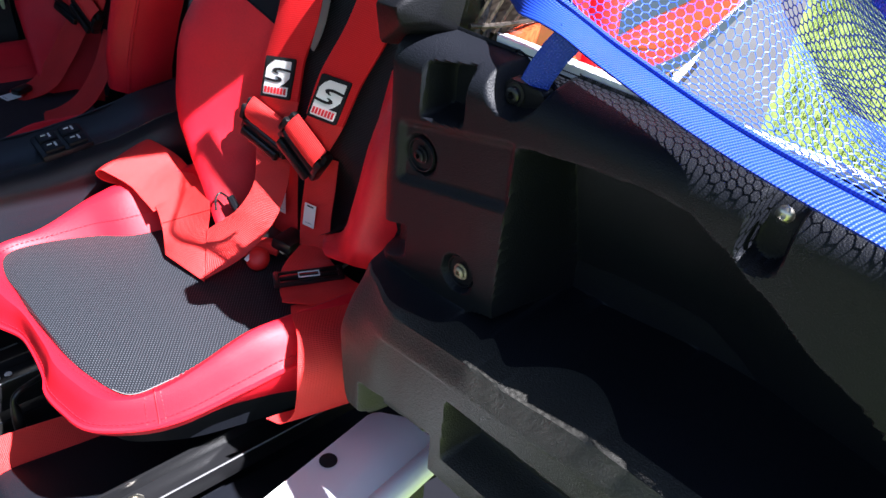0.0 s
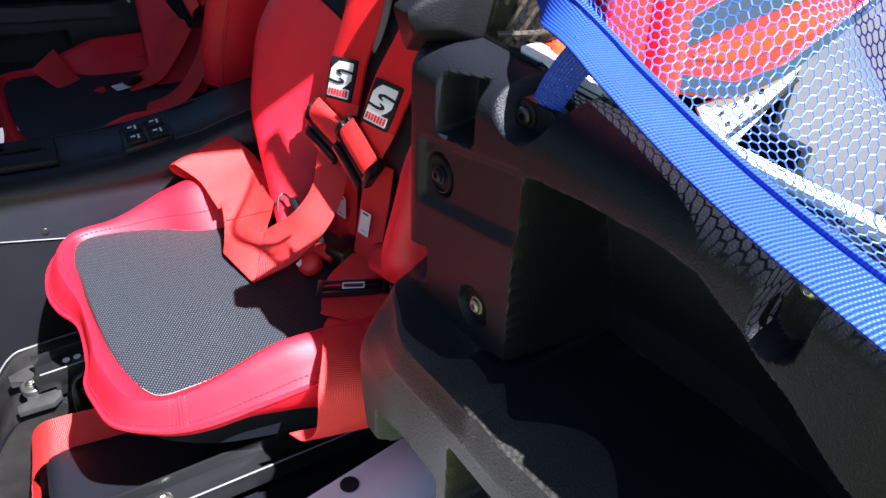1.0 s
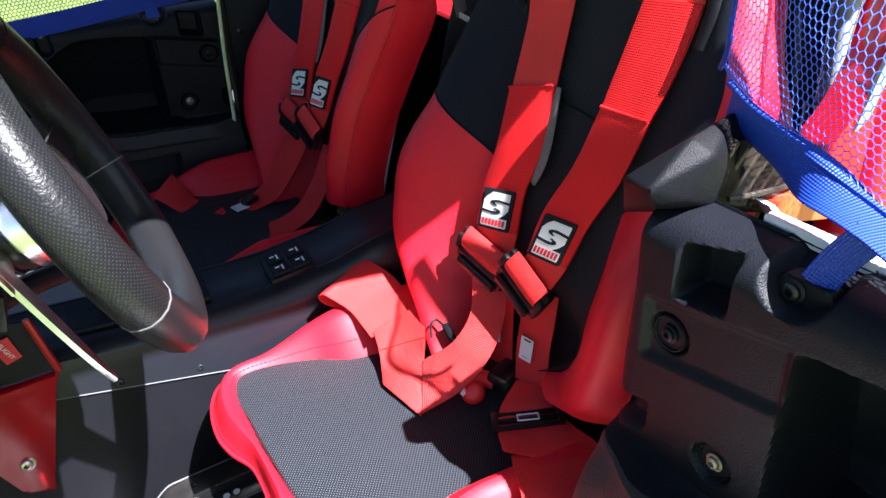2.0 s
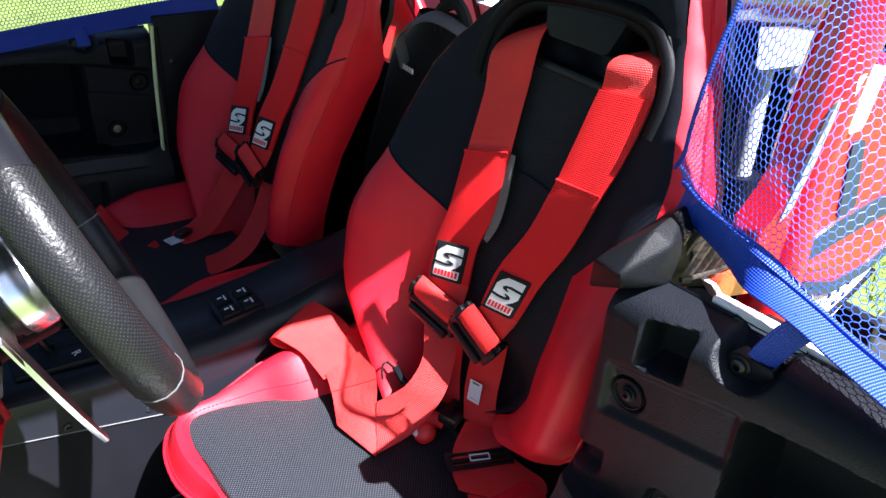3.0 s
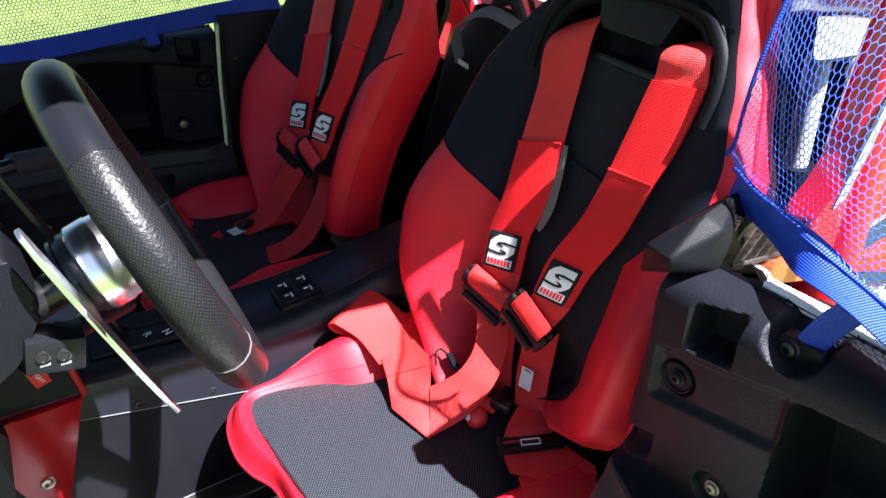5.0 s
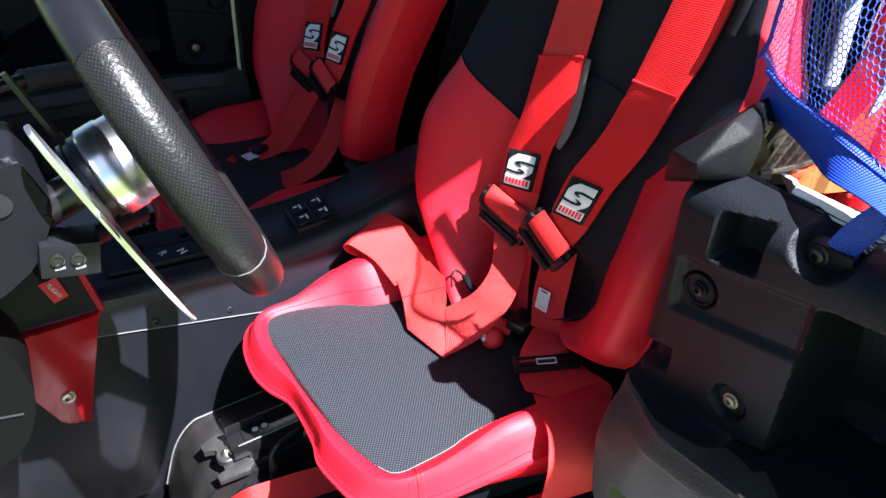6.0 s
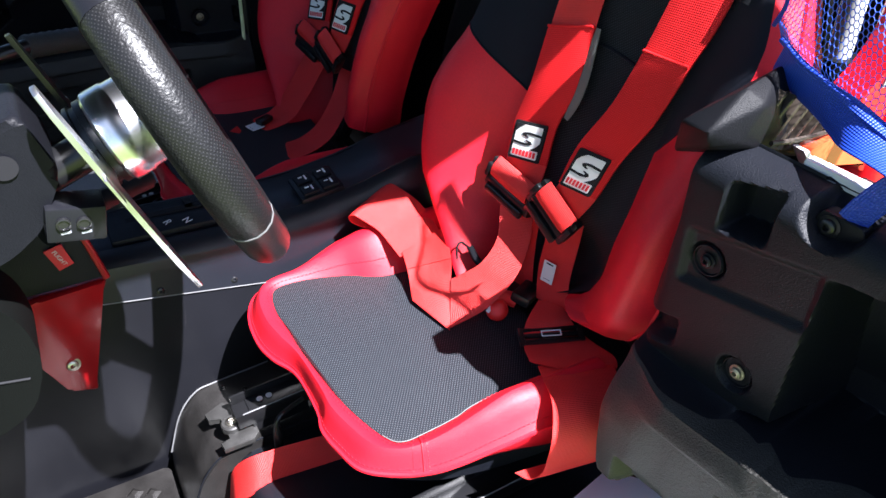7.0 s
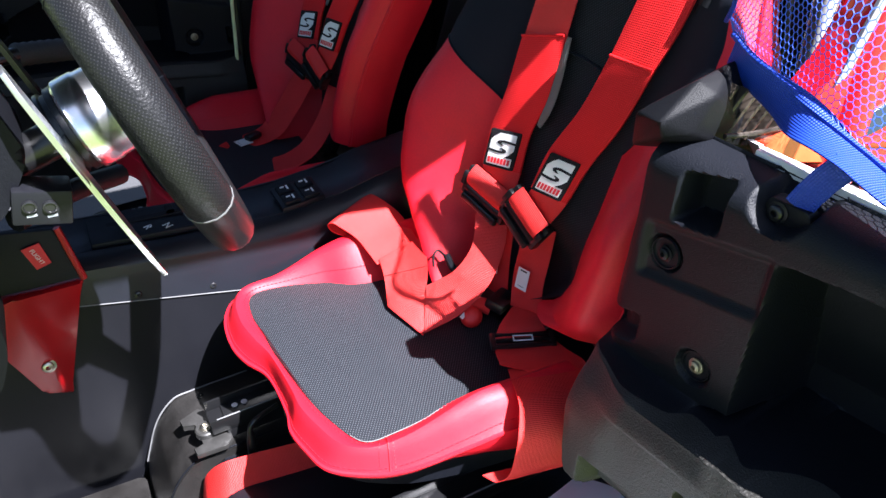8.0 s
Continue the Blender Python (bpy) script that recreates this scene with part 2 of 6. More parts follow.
def spline(points, n=8):
    """Catmull-Rom through the points."""
    P = [Vector(p) for p in points]
    P = [2 * P[0] - P[1]] + P + [2 * P[-1] - P[-2]]
    out = []
    for i in range(1, len(P) - 2):
        for k in range(n):
            t = k / n
            a, b, c, d = P[i - 1], P[i], P[i + 1], P[i + 2]
            out.append(0.5 * (2 * b + (c - a) * t + (2 * a - 5 * b + 4 * c - d) * t * t + (3 * b - a - 3 * c + d) * t ** 3))
    out.append(P[-2])
    return out


def tube(bm, points, r, seg=10, caps=True, radii=None):
    rings = []
    prev = None
    for i, p in enumerate(points):
        p = Vector(p)
        t = (Vector(points[min(i + 1, len(points) - 1)]) - Vector(points[max(i - 1, 0)])).normalized()
        if prev is None:
            prev = t.orthogonal().normalized()
        a = (prev - t * prev.dot(t)).normalized()
        prev = a
        b = t.cross(a)
        rr = radii[i] if radii else r
        rings.append([bm.verts.new(p + rr * (math.cos(k * 2 * math.pi / seg) * a + math.sin(k * 2 * math.pi / seg) * b)) for k in range(seg)])
    uv = bm.loops.layers.uv.verify()
    far = 0.0
    for i, (q, w) in enumerate(zip(rings, rings[1:])):
        far2 = far + (Vector(points[i + 1]) - Vector(points[i])).length
        for k in range(seg):
            f = bm.faces.new((q[k], q[(k + 1) % seg], w[(k + 1) % seg], w[k]))
            for loop, (d, kk) in zip(f.loops, ((far, k), (far, k + 1), (far2, k + 1), (far2, k))):
                loop[uv].uv = (d, kk / seg * 6.2832 * r)
        far = far2
    if caps:
        bm.faces.new(rings[0][::-1])
        bm.faces.new(rings[-1])
    return bm


def ribbon(points, across, width, thick=0.003, closed_edge=True, crown=0.0):
    """A strap along points; across: one direction or one per point."""
    bm = bmesh.new()
    uv = bm.loops.layers.uv.new("UVMap")
    P = [Vector(p) for p in points]
    A = [Vector(a).normalized() for a in across] if isinstance(across[0], (tuple, list, Vector)) else [Vector(across).normalized()] * len(P)
    W = width if isinstance(width, (list, tuple)) else [width] * len(P)
    rings, dist, d = [], [], 0.0
    cols = 6
    for i, p in enumerate(P):
        t = (P[min(i + 1, len(P) - 1)] - P[max(i - 1, 0)]).normalized()
        a = (A[i] - t * A[i].dot(t)).normalized()
        n = t.cross(a).normalized()
        if i:
            d += (p - P[i - 1]).length
        dist.append(d)
        ring = []
        for side in (1, -1):
            for k in range(cols + 1):
                s = (k / cols - 0.5) * side
                edge = 0.35 if abs(s) > 0.49 else 1.0
                ring.append(bm.verts.new(p + a * s * W[i] + n * (side * thick * 0.5 * edge + crown * (1 - 4 * s * s))))
        rings.append(ring)
    m = len(rings[0])
    for i in range(len(rings) - 1):
        for k in range(m):
            f = bm.faces.new((rings[i][k], rings[i][(k + 1) % m], rings[i + 1][(k + 1) % m], rings[i + 1][k]))
            for loop, (ii, kk) in zip(f.loops, ((i, k), (i, (k + 1) % m), (i + 1, (k + 1) % m), (i + 1, k))):
                loop[uv].uv = (dist[ii], (kk % (cols + 1)) / cols * W[ii])
    bm.faces.new(rings[0][::-1])
    bm.faces.new(rings[-1])
    return bm


def box(bm, centre, size, m=None, bevel=0.0, seg=2):
    """A bevelled box; m turns it about its centre."""
    made = bmesh.ops.create_cube(bm, size=1)["verts"]
    mat = Matrix.Translation(centre) @ ((m or Matrix()).to_3x3().to_4x4()) @ Matrix.Diagonal((*size, 1))
    bmesh.ops.transform(bm, matrix=mat, verts=made)
    if bevel:
        edges = list({e for v in made for e in v.link_edges})
        bmesh.ops.bevel(bm, geom=edges, offset=bevel, segments=seg, affect="EDGES", profile=0.6)
    return bm


def prism(bm, outline, front, back, bevel=0.0, seg=2):
    """Two copies of an outline: front and back map its 2D points into space."""
    a = [bm.verts.new(front(*p)) for p in outline]
    b = [bm.verts.new(back(*p)) for p in outline]
    n = len(a)
    faces = [bm.faces.new(a), bm.faces.new(b[::-1])]
    for k in range(n):
        faces.append(bm.faces.new((a[k], b[k], b[(k + 1) % n], a[(k + 1) % n])))
    if bevel:
        edges = list({e for f in faces[:2] for e in f.edges})
        bmesh.ops.bevel(bm, geom=edges, offset=bevel, segments=seg, affect="EDGES", profile=0.6)
    return bm


def rounded(outline, r=0.01, n=4):
    """The outline with its corners rounded."""
    out = []
    k = len(outline)
    for i in range(k):
        p, a, b = Vector(outline[i]), Vector(outline[i - 1]), Vector(outline[(i + 1) % k])
        ra = min(r, (a - p).length * 0.45)
        rb = min(r, (b - p).length * 0.45)
        s, e = p + (a - p).normalized() * ra, p + (b - p).normalized() * rb
        for j in range(n + 1):
            t = j / n
            out.append(tuple((1 - t) ** 2 * s + 2 * t * (1 - t) * p + t * t * e))
    return out


def lathe(bm, profile, m, seg=24):
    """profile: (radius, height) pairs turned round m's z axis."""
    rings = []
    for r, h in profile:
        rings.append([bm.verts.new(m @ Vector((r * math.cos(k * 2 * math.pi / seg), r * math.sin(k * 2 * math.pi / seg), h))) for k in range(seg)])
    for q, w in zip(rings, rings[1:]):
        for k in range(seg):
            bm.faces.new((q[k], q[(k + 1) % seg], w[(k + 1) % seg], w[k]))
    for ring in (rings[0][::-1], rings[-1]):
        bm.faces.new(ring)
    return bm


def sheet(f, nu, nv, thick=0.0, uvsize=None, flat=False):
    """A grid surface f(i/nu, j/nv), with a back at the given thickness."""
    bm = bmesh.new()
    uv = bm.loops.layers.uv.new("UVMap")
    P = [[Vector(f(i / nu, j / nv)) for j in range(nv + 1)] for i in range(nu + 1)]
    V = [[bm.verts.new(p) for p in row] for row in P]
    su, sv = uvsize or (1, 1)
    for i in range(nu):
        for j in range(nv):
            face = bm.faces.new((V[i][j], V[i + 1][j], V[i + 1][j + 1], V[i][j + 1]))
            for loop, (a, b) in zip(face.loops, ((i, j), (i + 1, j), (i + 1, j + 1), (i, j + 1))):
                loop[uv].uv = (P[a][b].x, P[a][b].y) if flat else (a / nu * su, b / nv * sv)
    if thick:
        bm.normal_update()
        N = [[v.normal.copy() for v in row] for row in V]
        B = [[bm.verts.new(P[i][j] - N[i][j] * thick) for j in range(nv + 1)] for i in range(nu + 1)]
        for i in range(nu):
            for j in range(nv):
                bm.faces.new((B[i][j], B[i][j + 1], B[i + 1][j + 1], B[i + 1][j]))
        rim = [(i, 0) for i in range(nu)] + [(nu, j) for j in range(nv)] + [(i, nv) for i in range(nu, 0, -1)] + [(0, j) for j in range(nv, 0, -1)]
        for (a, b), (c, d) in zip(rim, rim[1:] + rim[:1]):
            bm.faces.new((V[a][b], B[a][b], B[c][d], V[c][d]))
    return bm


def lerp_table(table, x):
    for (a, va), (b, vb) in zip(table, table[1:]):
        if x <= b:
            t = max(0.0, min(1.0, (x - a) / (b - a)))
            t = t * t * (3 - 2 * t) * 0.5 + t * 0.5
            return va + (vb - va) * t
    return table[-1][1]


def step(a, b, x):
    t = max(0.0, min(1.0, (x - a) / (b - a)))
    return t * t * (3 - 2 * t)


def bolt(name, at, normal, r, parent, mat=None, label="", hole=True, washer=True):
    """A button-head bolt with a washer and a socket."""
    bm = bmesh.new()
    m = Matrix.Translation(at) @ Vector(normal).to_track_quat("Z", "Y").to_matrix().to_4x4()
    if washer:
        lathe(bm, [(r * 0.2, 0.0), (r, 0.0), (r, r * 0.15), (r * 0.72, r * 0.2), (r * 0.70, r * 0.5), (r * 0.55, r * 0.62), (r * 0.30, r * 0.64), (r * 0.28, r * 0.2), (r * 0.01, r * 0.2)], m, 18)
    else:
        lathe(bm, [(r, 0.0), (r, r * 0.3), (r * 0.7, r * 0.65), (r * 0.35, r * 0.75), (r * 0.32, r * 0.35), (r * 0.01, r * 0.35)], m, 16)
    return part(name, bm, mat or M_STEEL, parent, label)


def words(text, size, m, mat, parent, name="lettering", label=""):
    """Raised letters in the built-in font."""
    cu = bpy.data.curves.new(name, "FONT")
    cu.body, cu.size, cu.extrude, cu.align_x, cu.align_y = text, size, 0.0003, "CENTER", "CENTER"
    ob = bpy.data.objects.new("tmp", cu)
    scene.collection.objects.link(ob)
    bpy.context.view_layer.update()
    me = bpy.data.meshes.new_from_object(ob.evaluated_get(bpy.context.evaluated_depsgraph_get()))
    bpy.data.objects.remove(ob)
    bm = bmesh.new()
    bm.from_mesh(me)
    bpy.data.meshes.remove(me)
    bmesh.ops.transform(bm, matrix=m, verts=bm.verts)
    return part(name, bm, mat, parent, label, smooth=False)


# ---------------------------------------------------------------- ground and distance
def grass_material():
    m = material("mown_grass", (0.092, 0.130, 0.020), 0.9, grain=0.35, grain_size=60, vary=0.28, vary_size=0.7, bump=1.0, bump_size=40)
    return m


M_GRASS = grass_material()
M_BLADE = material("grass_blades", (0.11, 0.16, 0.024), 0.8, vary=0.35, vary_size=3)
M_ASPHALT = material("asphalt", (0.045, 0.045, 0.048), 0.9, grain=0.3, grain_size=180, vary=0.12, vary_size=2, bump=0.8, bump_size=150)
M_LEAF = material("hedge_leaf", (0.055, 0.105, 0.022), 0.6, vary=0.45, vary_size=4)
M_BARK = material("bark", (0.10, 0.075, 0.05), 0.9, vary=0.3, bump=0.8, bump_size=60)

bm = bmesh.new()
N = 40
rows = []
for i in range(N + 1):
    row = []
    for j in range(N + 1):
        u, v = (i / N * 2 - 1), (j / N * 2 - 1)
        x, y = 200 * u * abs(u), 200 * v * abs(v)
        row.append(bm.verts.new((x, y, -0.012 + 0.02 * noise.noise((x * 0.3, y * 0.3, 0)))))
    rows.append(row)
for i in range(N):
    for j in range(N):
        bm.faces.new((rows[i][j], rows[i + 1][j], rows[i + 1][j + 1], rows[i][j + 1]))
tagged(part("ground", bm, M_GRASS, None), "sunlit mown grass field reaching to the hedge", "grass", kind="structure")

bm = bmesh.new()
prism(bm, rounded([(-7, -2.2), (0.9, -0.35), (2.2, 0.38), (3.3, 0.90), (8, 3.1), (8, 4.6), (-7, 4.4)], 0.2), lambda x, y: (x, y, 0.022), lambda x, y: (x, y, -0.05), 0.008)
tagged(part("pavement", bm, M_ASPHALT, None), "grey asphalt drive under the vehicle", "pavement", kind="structure")

# short blades of grass where the field lies open near by
me = bpy.data.meshes.new("grass_blades")
rng = random.Random(5)
vv, ff = [], []
for k in range(26000):
    if k % 2:
        x = rng.uniform(1.2, 7.0)
        y = 0.47 * x - 0.72 - abs(rng.gauss(0, 1.1))
    else:
        x, y = rng.uniform(-1.5, 4.5), rng.uniform(4.5, 9.5)
    h, w, a = rng.uniform(0.02, 0.055), rng.uniform(0.002, 0.004), rng.uniform(0, 6.28)
    dx, dy = math.cos(a), math.sin(a)
    lx, ly = rng.uniform(-0.02, 0.02), rng.uniform(-0.02, 0.02)
    n0 = len(vv)
    vv += [(x - dx * w, y - dy * w, -0.01), (x + dx * w, y + dy * w, -0.01), (x + lx, y + ly, h)]
    ff.append((n0, n0 + 1, n0 + 2))
me.from_pydata(vv, [], ff)
me.materials.append(M_BLADE)
tagged(new("grass", me), "short green grass blades in the sun", "grass", kind="stuff")


def hedge(x0, y0, x1, y1, h, seed, name, label):
    """A broad-leaved hedge: stems with limbs and a crown of many small leaves."""
    rng = random.Random(seed)
    ob = thing(name, ((x0 + x1) / 2, (y0 + y1) / 2, 0), label, "hedge")
    n = 7
    for k in range(n):
        bm = bmesh.new()
        t = (k + 0.5) / n
        x, y = x0 + (x1 - x0) * t, y0 + (y1 - y0) * t
        tube(bm, spline([(x, y, -0.05), (x + rng.uniform(-.1, .1), y + rng.uniform(-.1, .1), h * 0.4), (x + rng.uniform(-.3, .3), y, h * 0.8)], 4), 0.05, 6, radii=None)
        for q in range(3):
            a = rng.uniform(0, 6.28)
            tube(bm, [(x, y, h * 0.3), (x + math.cos(a) * .4, y + math.sin(a) * .4, h * rng.uniform(.5, .9))], 0.02, 5)
        part("trunk", bm, M_BARK, ob)
    vv, ff = [], []
    for k in range(15000):
        t = rng.random()
        top = h * (0.86 + 0.16 * noise.noise((t * 9 + seed, 0.5, 0)))
        z = top * (1 - rng.random() ** 1.6 * 0.97)
        dep = (0.75 + 0.3 * noise.noise((t * 14, z * 1.3, seed))) * rng.choice((-1, 1)) * rng.uniform(0.55, 1.0)
        nx, ny = -(y1 - y0), (x1 - x0)
        ln = math.hypot(nx, ny)
        p = Vector((x0 + (x1 - x0) * t + nx / ln * dep, y0 + (y1 - y0) * t + ny / ln * dep, z))
        d = Vector((rng.gauss(0, 1), rng.gauss(0, 1), rng.gauss(0.2, 1))).normalized()
        s = d.orthogonal().normalized()
        L = rng.uniform(0.035, 0.075)
        k0 = len(vv)
        vv += [tuple(p), tuple(p + d * L * 0.5 + s * L * 0.3), tuple(p + d * L), tuple(p + d * L * 0.5 - s * L * 0.3)]
        ff.append((k0, k0 + 1, k0 + 2, k0 + 3))
    me = bpy.data.meshes.new("crown")
    me.from_pydata(vv, [], ff)
    me.materials.append(M_LEAF)
    c = new("crown", me)
    c.parent = ob
    c.location = -ob.location
    c["kind"] = "stuff"
    return ob


hedge(11.0, 2.8, 5.3, 5.5, 2.4, 5, "hedge", "leafy green hedge beside the drive")
hedge(9.5, 3.0, 7.0, 12.5, 2.6, 3, "hedge", "leafy green hedge in sun behind the field")
hedge(9.8, -9.0, 9.6, 0.8, 2.6, 8, "hedge", "dense green hedge along the field's edge")


# ---------------------------------------------------------------- seat
BO, BV, BW = Vector((0.142, 0, 0.86)), Vector((0.292, 0, 0.956)), Vector((-0.956, 0, 0.292))
WIDE_FAR = [(-0.05, 0.07), (-0.02, 0.125), (0.0, 0.15), (0.023, 0.190), (0.079, 0.254), (0.123, 0.274), (0.174, 0.290), (0.25, 0.288), (0.31, 0.276), (0.40, 0.272), (0.434, 0.262), (0.48, 0.232), (0.525, 0.190), (0.56, 0.152), (0.60, 0.132), (0.70, 0.128), (0.78, 0.118)]
WIDE_INNER = [(-0.05, 0.10), (0.0, 0.150), (0.039, 0.175), (0.144, 0.182), (0.214, 0.192), (0.278, 0.202), (0.33, 0.213), (0.374, 0.226), (0.44, 0.234), (0.467, 0.245), (0.513, 0.240), (0.55, 0.225), (0.62, 0.18), (0.78, 0.145)]
WIDE_NEAR = [(-0.05, 0.06), (0.02, 0.11), (0.040, 0.165), (0.056, 0.215), (0.10, 0.245), (0.20, 0.256), (0.31, 0.252), (0.376, 0.252), (0.435, 0.246), (0.50, 0.222), (0.572, 0.190), (0.603, 0.176), (0.65, 0.156), (0.78, 0.145)]
BACK_H = [(-0.05, 0.06), (0.1, 0.085), (0.2, 0.085), (0.32, 0.050), (0.42, 0.026), (0.55, 0.016), (0.76, 0.012)]


def back_at(u, v, w=0.0):
    """A place on the backrest: u across, v up along it, w out of its front."""
    return BO + Vector((0, u, 0)) + BV * v + BW * w


NEAR = [WIDE_NEAR]


def half_width(s, v):
    return lerp_table(WIDE_FAR if s > 0 else NEAR[0], v)


def back_face(s, v, lift=0.0):
    wv, h = half_width(s, v), lerp_table(BACK_H, v)
    if s < 0:
        h *= lerp_table([(-0.05, 0.15), (0.04, 0.40), (0.10, 0.75), (0.24, 0.9), (0.8, 1.0)], v) * (1.0 if NEAR[0] is WIDE_NEAR else 0.5)
    a = abs(s)
    w = h * (step(0.36, 0.86, a) if s > 0 else step(0.46, 0.88, a))
    if a > 0.88:
        w -= (h * 0.35 + 0.020) * ((a - 0.88) / 0.12) ** 2
    w -= 0.055 * step(0.62, 0.30, a) * step(0.17, 0.06, v)
    return back_at(s * wv, v, w + lift)


def inner_edge(s):
    return INNER if s > 0 else 0.52


def seam_v(s):
    e = inner_edge(s)
    return 0.246 + (abs(s) - e) / (1 - e) * (0.070 if s > 0 else 0.130) + (0.0 if s > 0 else 0.035)


INNER = 0.38
BESIDE = Vector((-0.064, 0.663, 0.0))


CO = [(0.13, 0.262), (-0.01, 0.258), (-0.08, 0.254), (-0.15, 0.240), (-0.205, 0.222), (-0.231, 0.178), (-0.237, 0.119), (-0.228, 0.075), (-0.208, 0.03), (-0.206, -0.045), (-0.212, -0.08), (-0.206, -0.117), (-0.192, -0.158), (-0.156, -0.186), (-0.107, -0.210), (-0.05, -0.224), (0.01, -0.234), (0.13, -0.245)]
CI = [(0.13, 0.140), (-0.01, 0.148), (-0.07, 0.178), (-0.125, 0.196), (-0.170, 0.200), (-0.190, 0.186), (-0.197, 0.145), (-0.194, 0.10), (-0.192, 0.05), (-0.184, -0.02), (-0.178, -0.06), (-0.168, -0.10), (-0.152, -0.143), (-0.135, -0.160), (-0.10, -0.160), (-0.06, -0.156), (-0.012, -0.147), (0.13, -0.145)]


def seat():
    ob = thing("bucket_seat", (0, 0, 0.56), "red and black vinyl bucket seat with a grey dotted insert", "seat", "front seats")
    # cushion border: rounded bolsters and the skirt below the seam
    inner, outer = spline([(x, y, 0) for x, y in CI], 8), spline([(x, y, 0) for x, y in CO], 8)
    n = len(inner) - 1

    def border(k, r):
        i = min(int(round(k * n)), n)
        a, b = inner[i], outer[i]
        side = step(-0.14, 0.0, a.x) * step(0.05, 0.13, abs(a.y))
        p = a.lerp(b, min(r, 1.0))
        lift = 0.056 * side * math.sin(min(1, r / 0.95) * math.pi * 0.62) + 0.010 * math.sin(min(r, 1) * math.pi)
        z = 0.824 + lift - 0.020 * step(0.45, 1.0, r) * (1 + 0.6 * side)
        return (p.x, p.y, z)

    part("cushion_border", sheet(border, n, 10), M_VINYL, ob, "glossy red vinyl border")

    def skirt(k, r):
        i = min(int(round(k * n)), n)
        b = outer[i]
        top = border(k, 1.0)[2]
        inw = Vector((-0.03 - b.x, -b.y, 0)).normalized()
        notch = step(-0.06, 0.0, b.y) * step(0.10, 0.05, b.y) * step(-0.19, -0.20, b.x)
        front = step(-0.06, -0.14, b.y)
        depth = 0.020 + 0.010 * front + 0.006 * notch + 0.030 * step(-0.08, 0.06, b.x)
        bulge = 0.003 * math.sin(r * math.pi) * front - (0.034 - 0.014 * front) * r
        return (b.x - inw.x * bulge, b.y - inw.y * bulge, top - r * depth)

    part("cushion_skirt", sheet(skirt, n, 6), M_VINYL, ob)

    def edge_curve(r, lift):
        return [Vector(border(i / n, r)) + Vector((0, 0, lift)) for i in range(n + 1)]

    bm = bmesh.new()
    tube(bm, edge_curve(1.0, 0.000), 0.0028, 6)
    part("piping", bm, M_VINYL, ob)
    for r in (0.90, 0.16):
        bm = bmesh.new()
        stitches(bm, [Vector(border(i / n, r)) for i in range(n + 1)], 0.0065)
        part("stitching", bm, M_VINYL, ob)
    bm = bmesh.new()
    tube(bm, [p + Vector((0, 0, 0.8265)) for p in inner if p.y < -0.135 and p.x < 0.06], 0.0007, 5)
    part("insert_thread", bm, M_THREAD, ob, "pale thread along the insert")
    bm = bmesh.new()
    tube(bm, [Vector(border(0.800, r / 10)) + Vector((0, 0, 0.0006)) for r in range(11)], 0.0014, 6)
    part("corner_seam", bm, M_VINYL, ob)
    for kk in (0.790, 0.810):
        bm = bmesh.new()
        stitches(bm, [Vector(border(kk, r / 10)) for r in range(11)], 0.005)
        part("stitching", bm, M_VINYL, ob)

    def insert(a, b):
        # rows from the rear edge, following the border's inner line
        i = int(round(a * (n // 2)))
        p, q = inner[i], inner[n - i]
        c = p.lerp(q, b)
        return (c.x, c.y, 0.825 + 0.006 * math.sin(b * math.pi) * step(0, 0.25, a) * step(0, 0.2, 1 - a))

    part("seat_insert", sheet(insert, n // 2, 24, flat=True), M_INSERT, ob, "grey dotted black fabric insert")
    bm = bmesh.new()
    prism(bm, [(p.x * 0.80, p.y * 0.82) for p in outer], lambda x, y: (x, y, 0.786), lambda x, y: (x, y, 0.735), 0.01)
    part("seat_pan", bm, M_PLASTIC, ob)

    # backrest
    nv = 26

    def panel(s0, s1, lo, hi, nu, nv, lift=0.0, uvs=None):
        return sheet(lambda a, b: back_face(s0 + (s1 - s0) * a, lo(s0 + (s1 - s0) * a) + (hi(s0 + (s1 - s0) * a) - lo(s0 + (s1 - s0) * a)) * b, lift), nu, nv, uvsize=uvs)

    part("backrest_centre", panel(-0.52, INNER, lambda s: -0.04, lambda s: 0.50, 16, nv, uvs=(0.25, 0.54)), M_BACKMESH, ob, "black spacer mesh panel")
    for sg in (1, -1):
        a, b = inner_edge(sg) * sg, 1.0 * sg
        v0 = -0.05 if sg > 0 else 0.036
        part("backrest_bolster", panel(a, b, lambda s: v0, seam_v, 14, 18), M_VINYL, ob, "red vinyl bolster")
        part("shoulder_panel", panel(a, 0.91 * sg, seam_v, lambda s: 0.50, 12, 18), M_FABRIC, ob, "black fabric shoulder panel")
        part("shoulder_edge", panel(0.91 * sg, b, seam_v, lambda s: 0.74, 4, 26), M_VINYL, ob, "red vinyl shoulder edge")
        bm = bmesh.new()
        tube(bm, [back_face((a + (b - a) * k / 14), seam_v(a + (b - a) * k / 14), 0.0005) for k in range(15)], 0.0016, 5)
        part("seam", bm, M_FABRIC, ob)
        # red side wall wrapping to the back

        def wall(a, r, sg=sg, v0=v0):
            v = v0 + a * (0.74 - v0)
            e = back_face(1.0 * sg, v)
            return e + Vector((0, sg * (0.012 * math.sin(r * math.pi) - 0.02 * r), 0)) - BW * ((0.085 - 0.045 * step(0.40, 0.50, v)) * r)

        part("side_wall", sheet(wall, 26, 5), M_VINYL, ob, "red vinyl side")
        bm = bmesh.new()
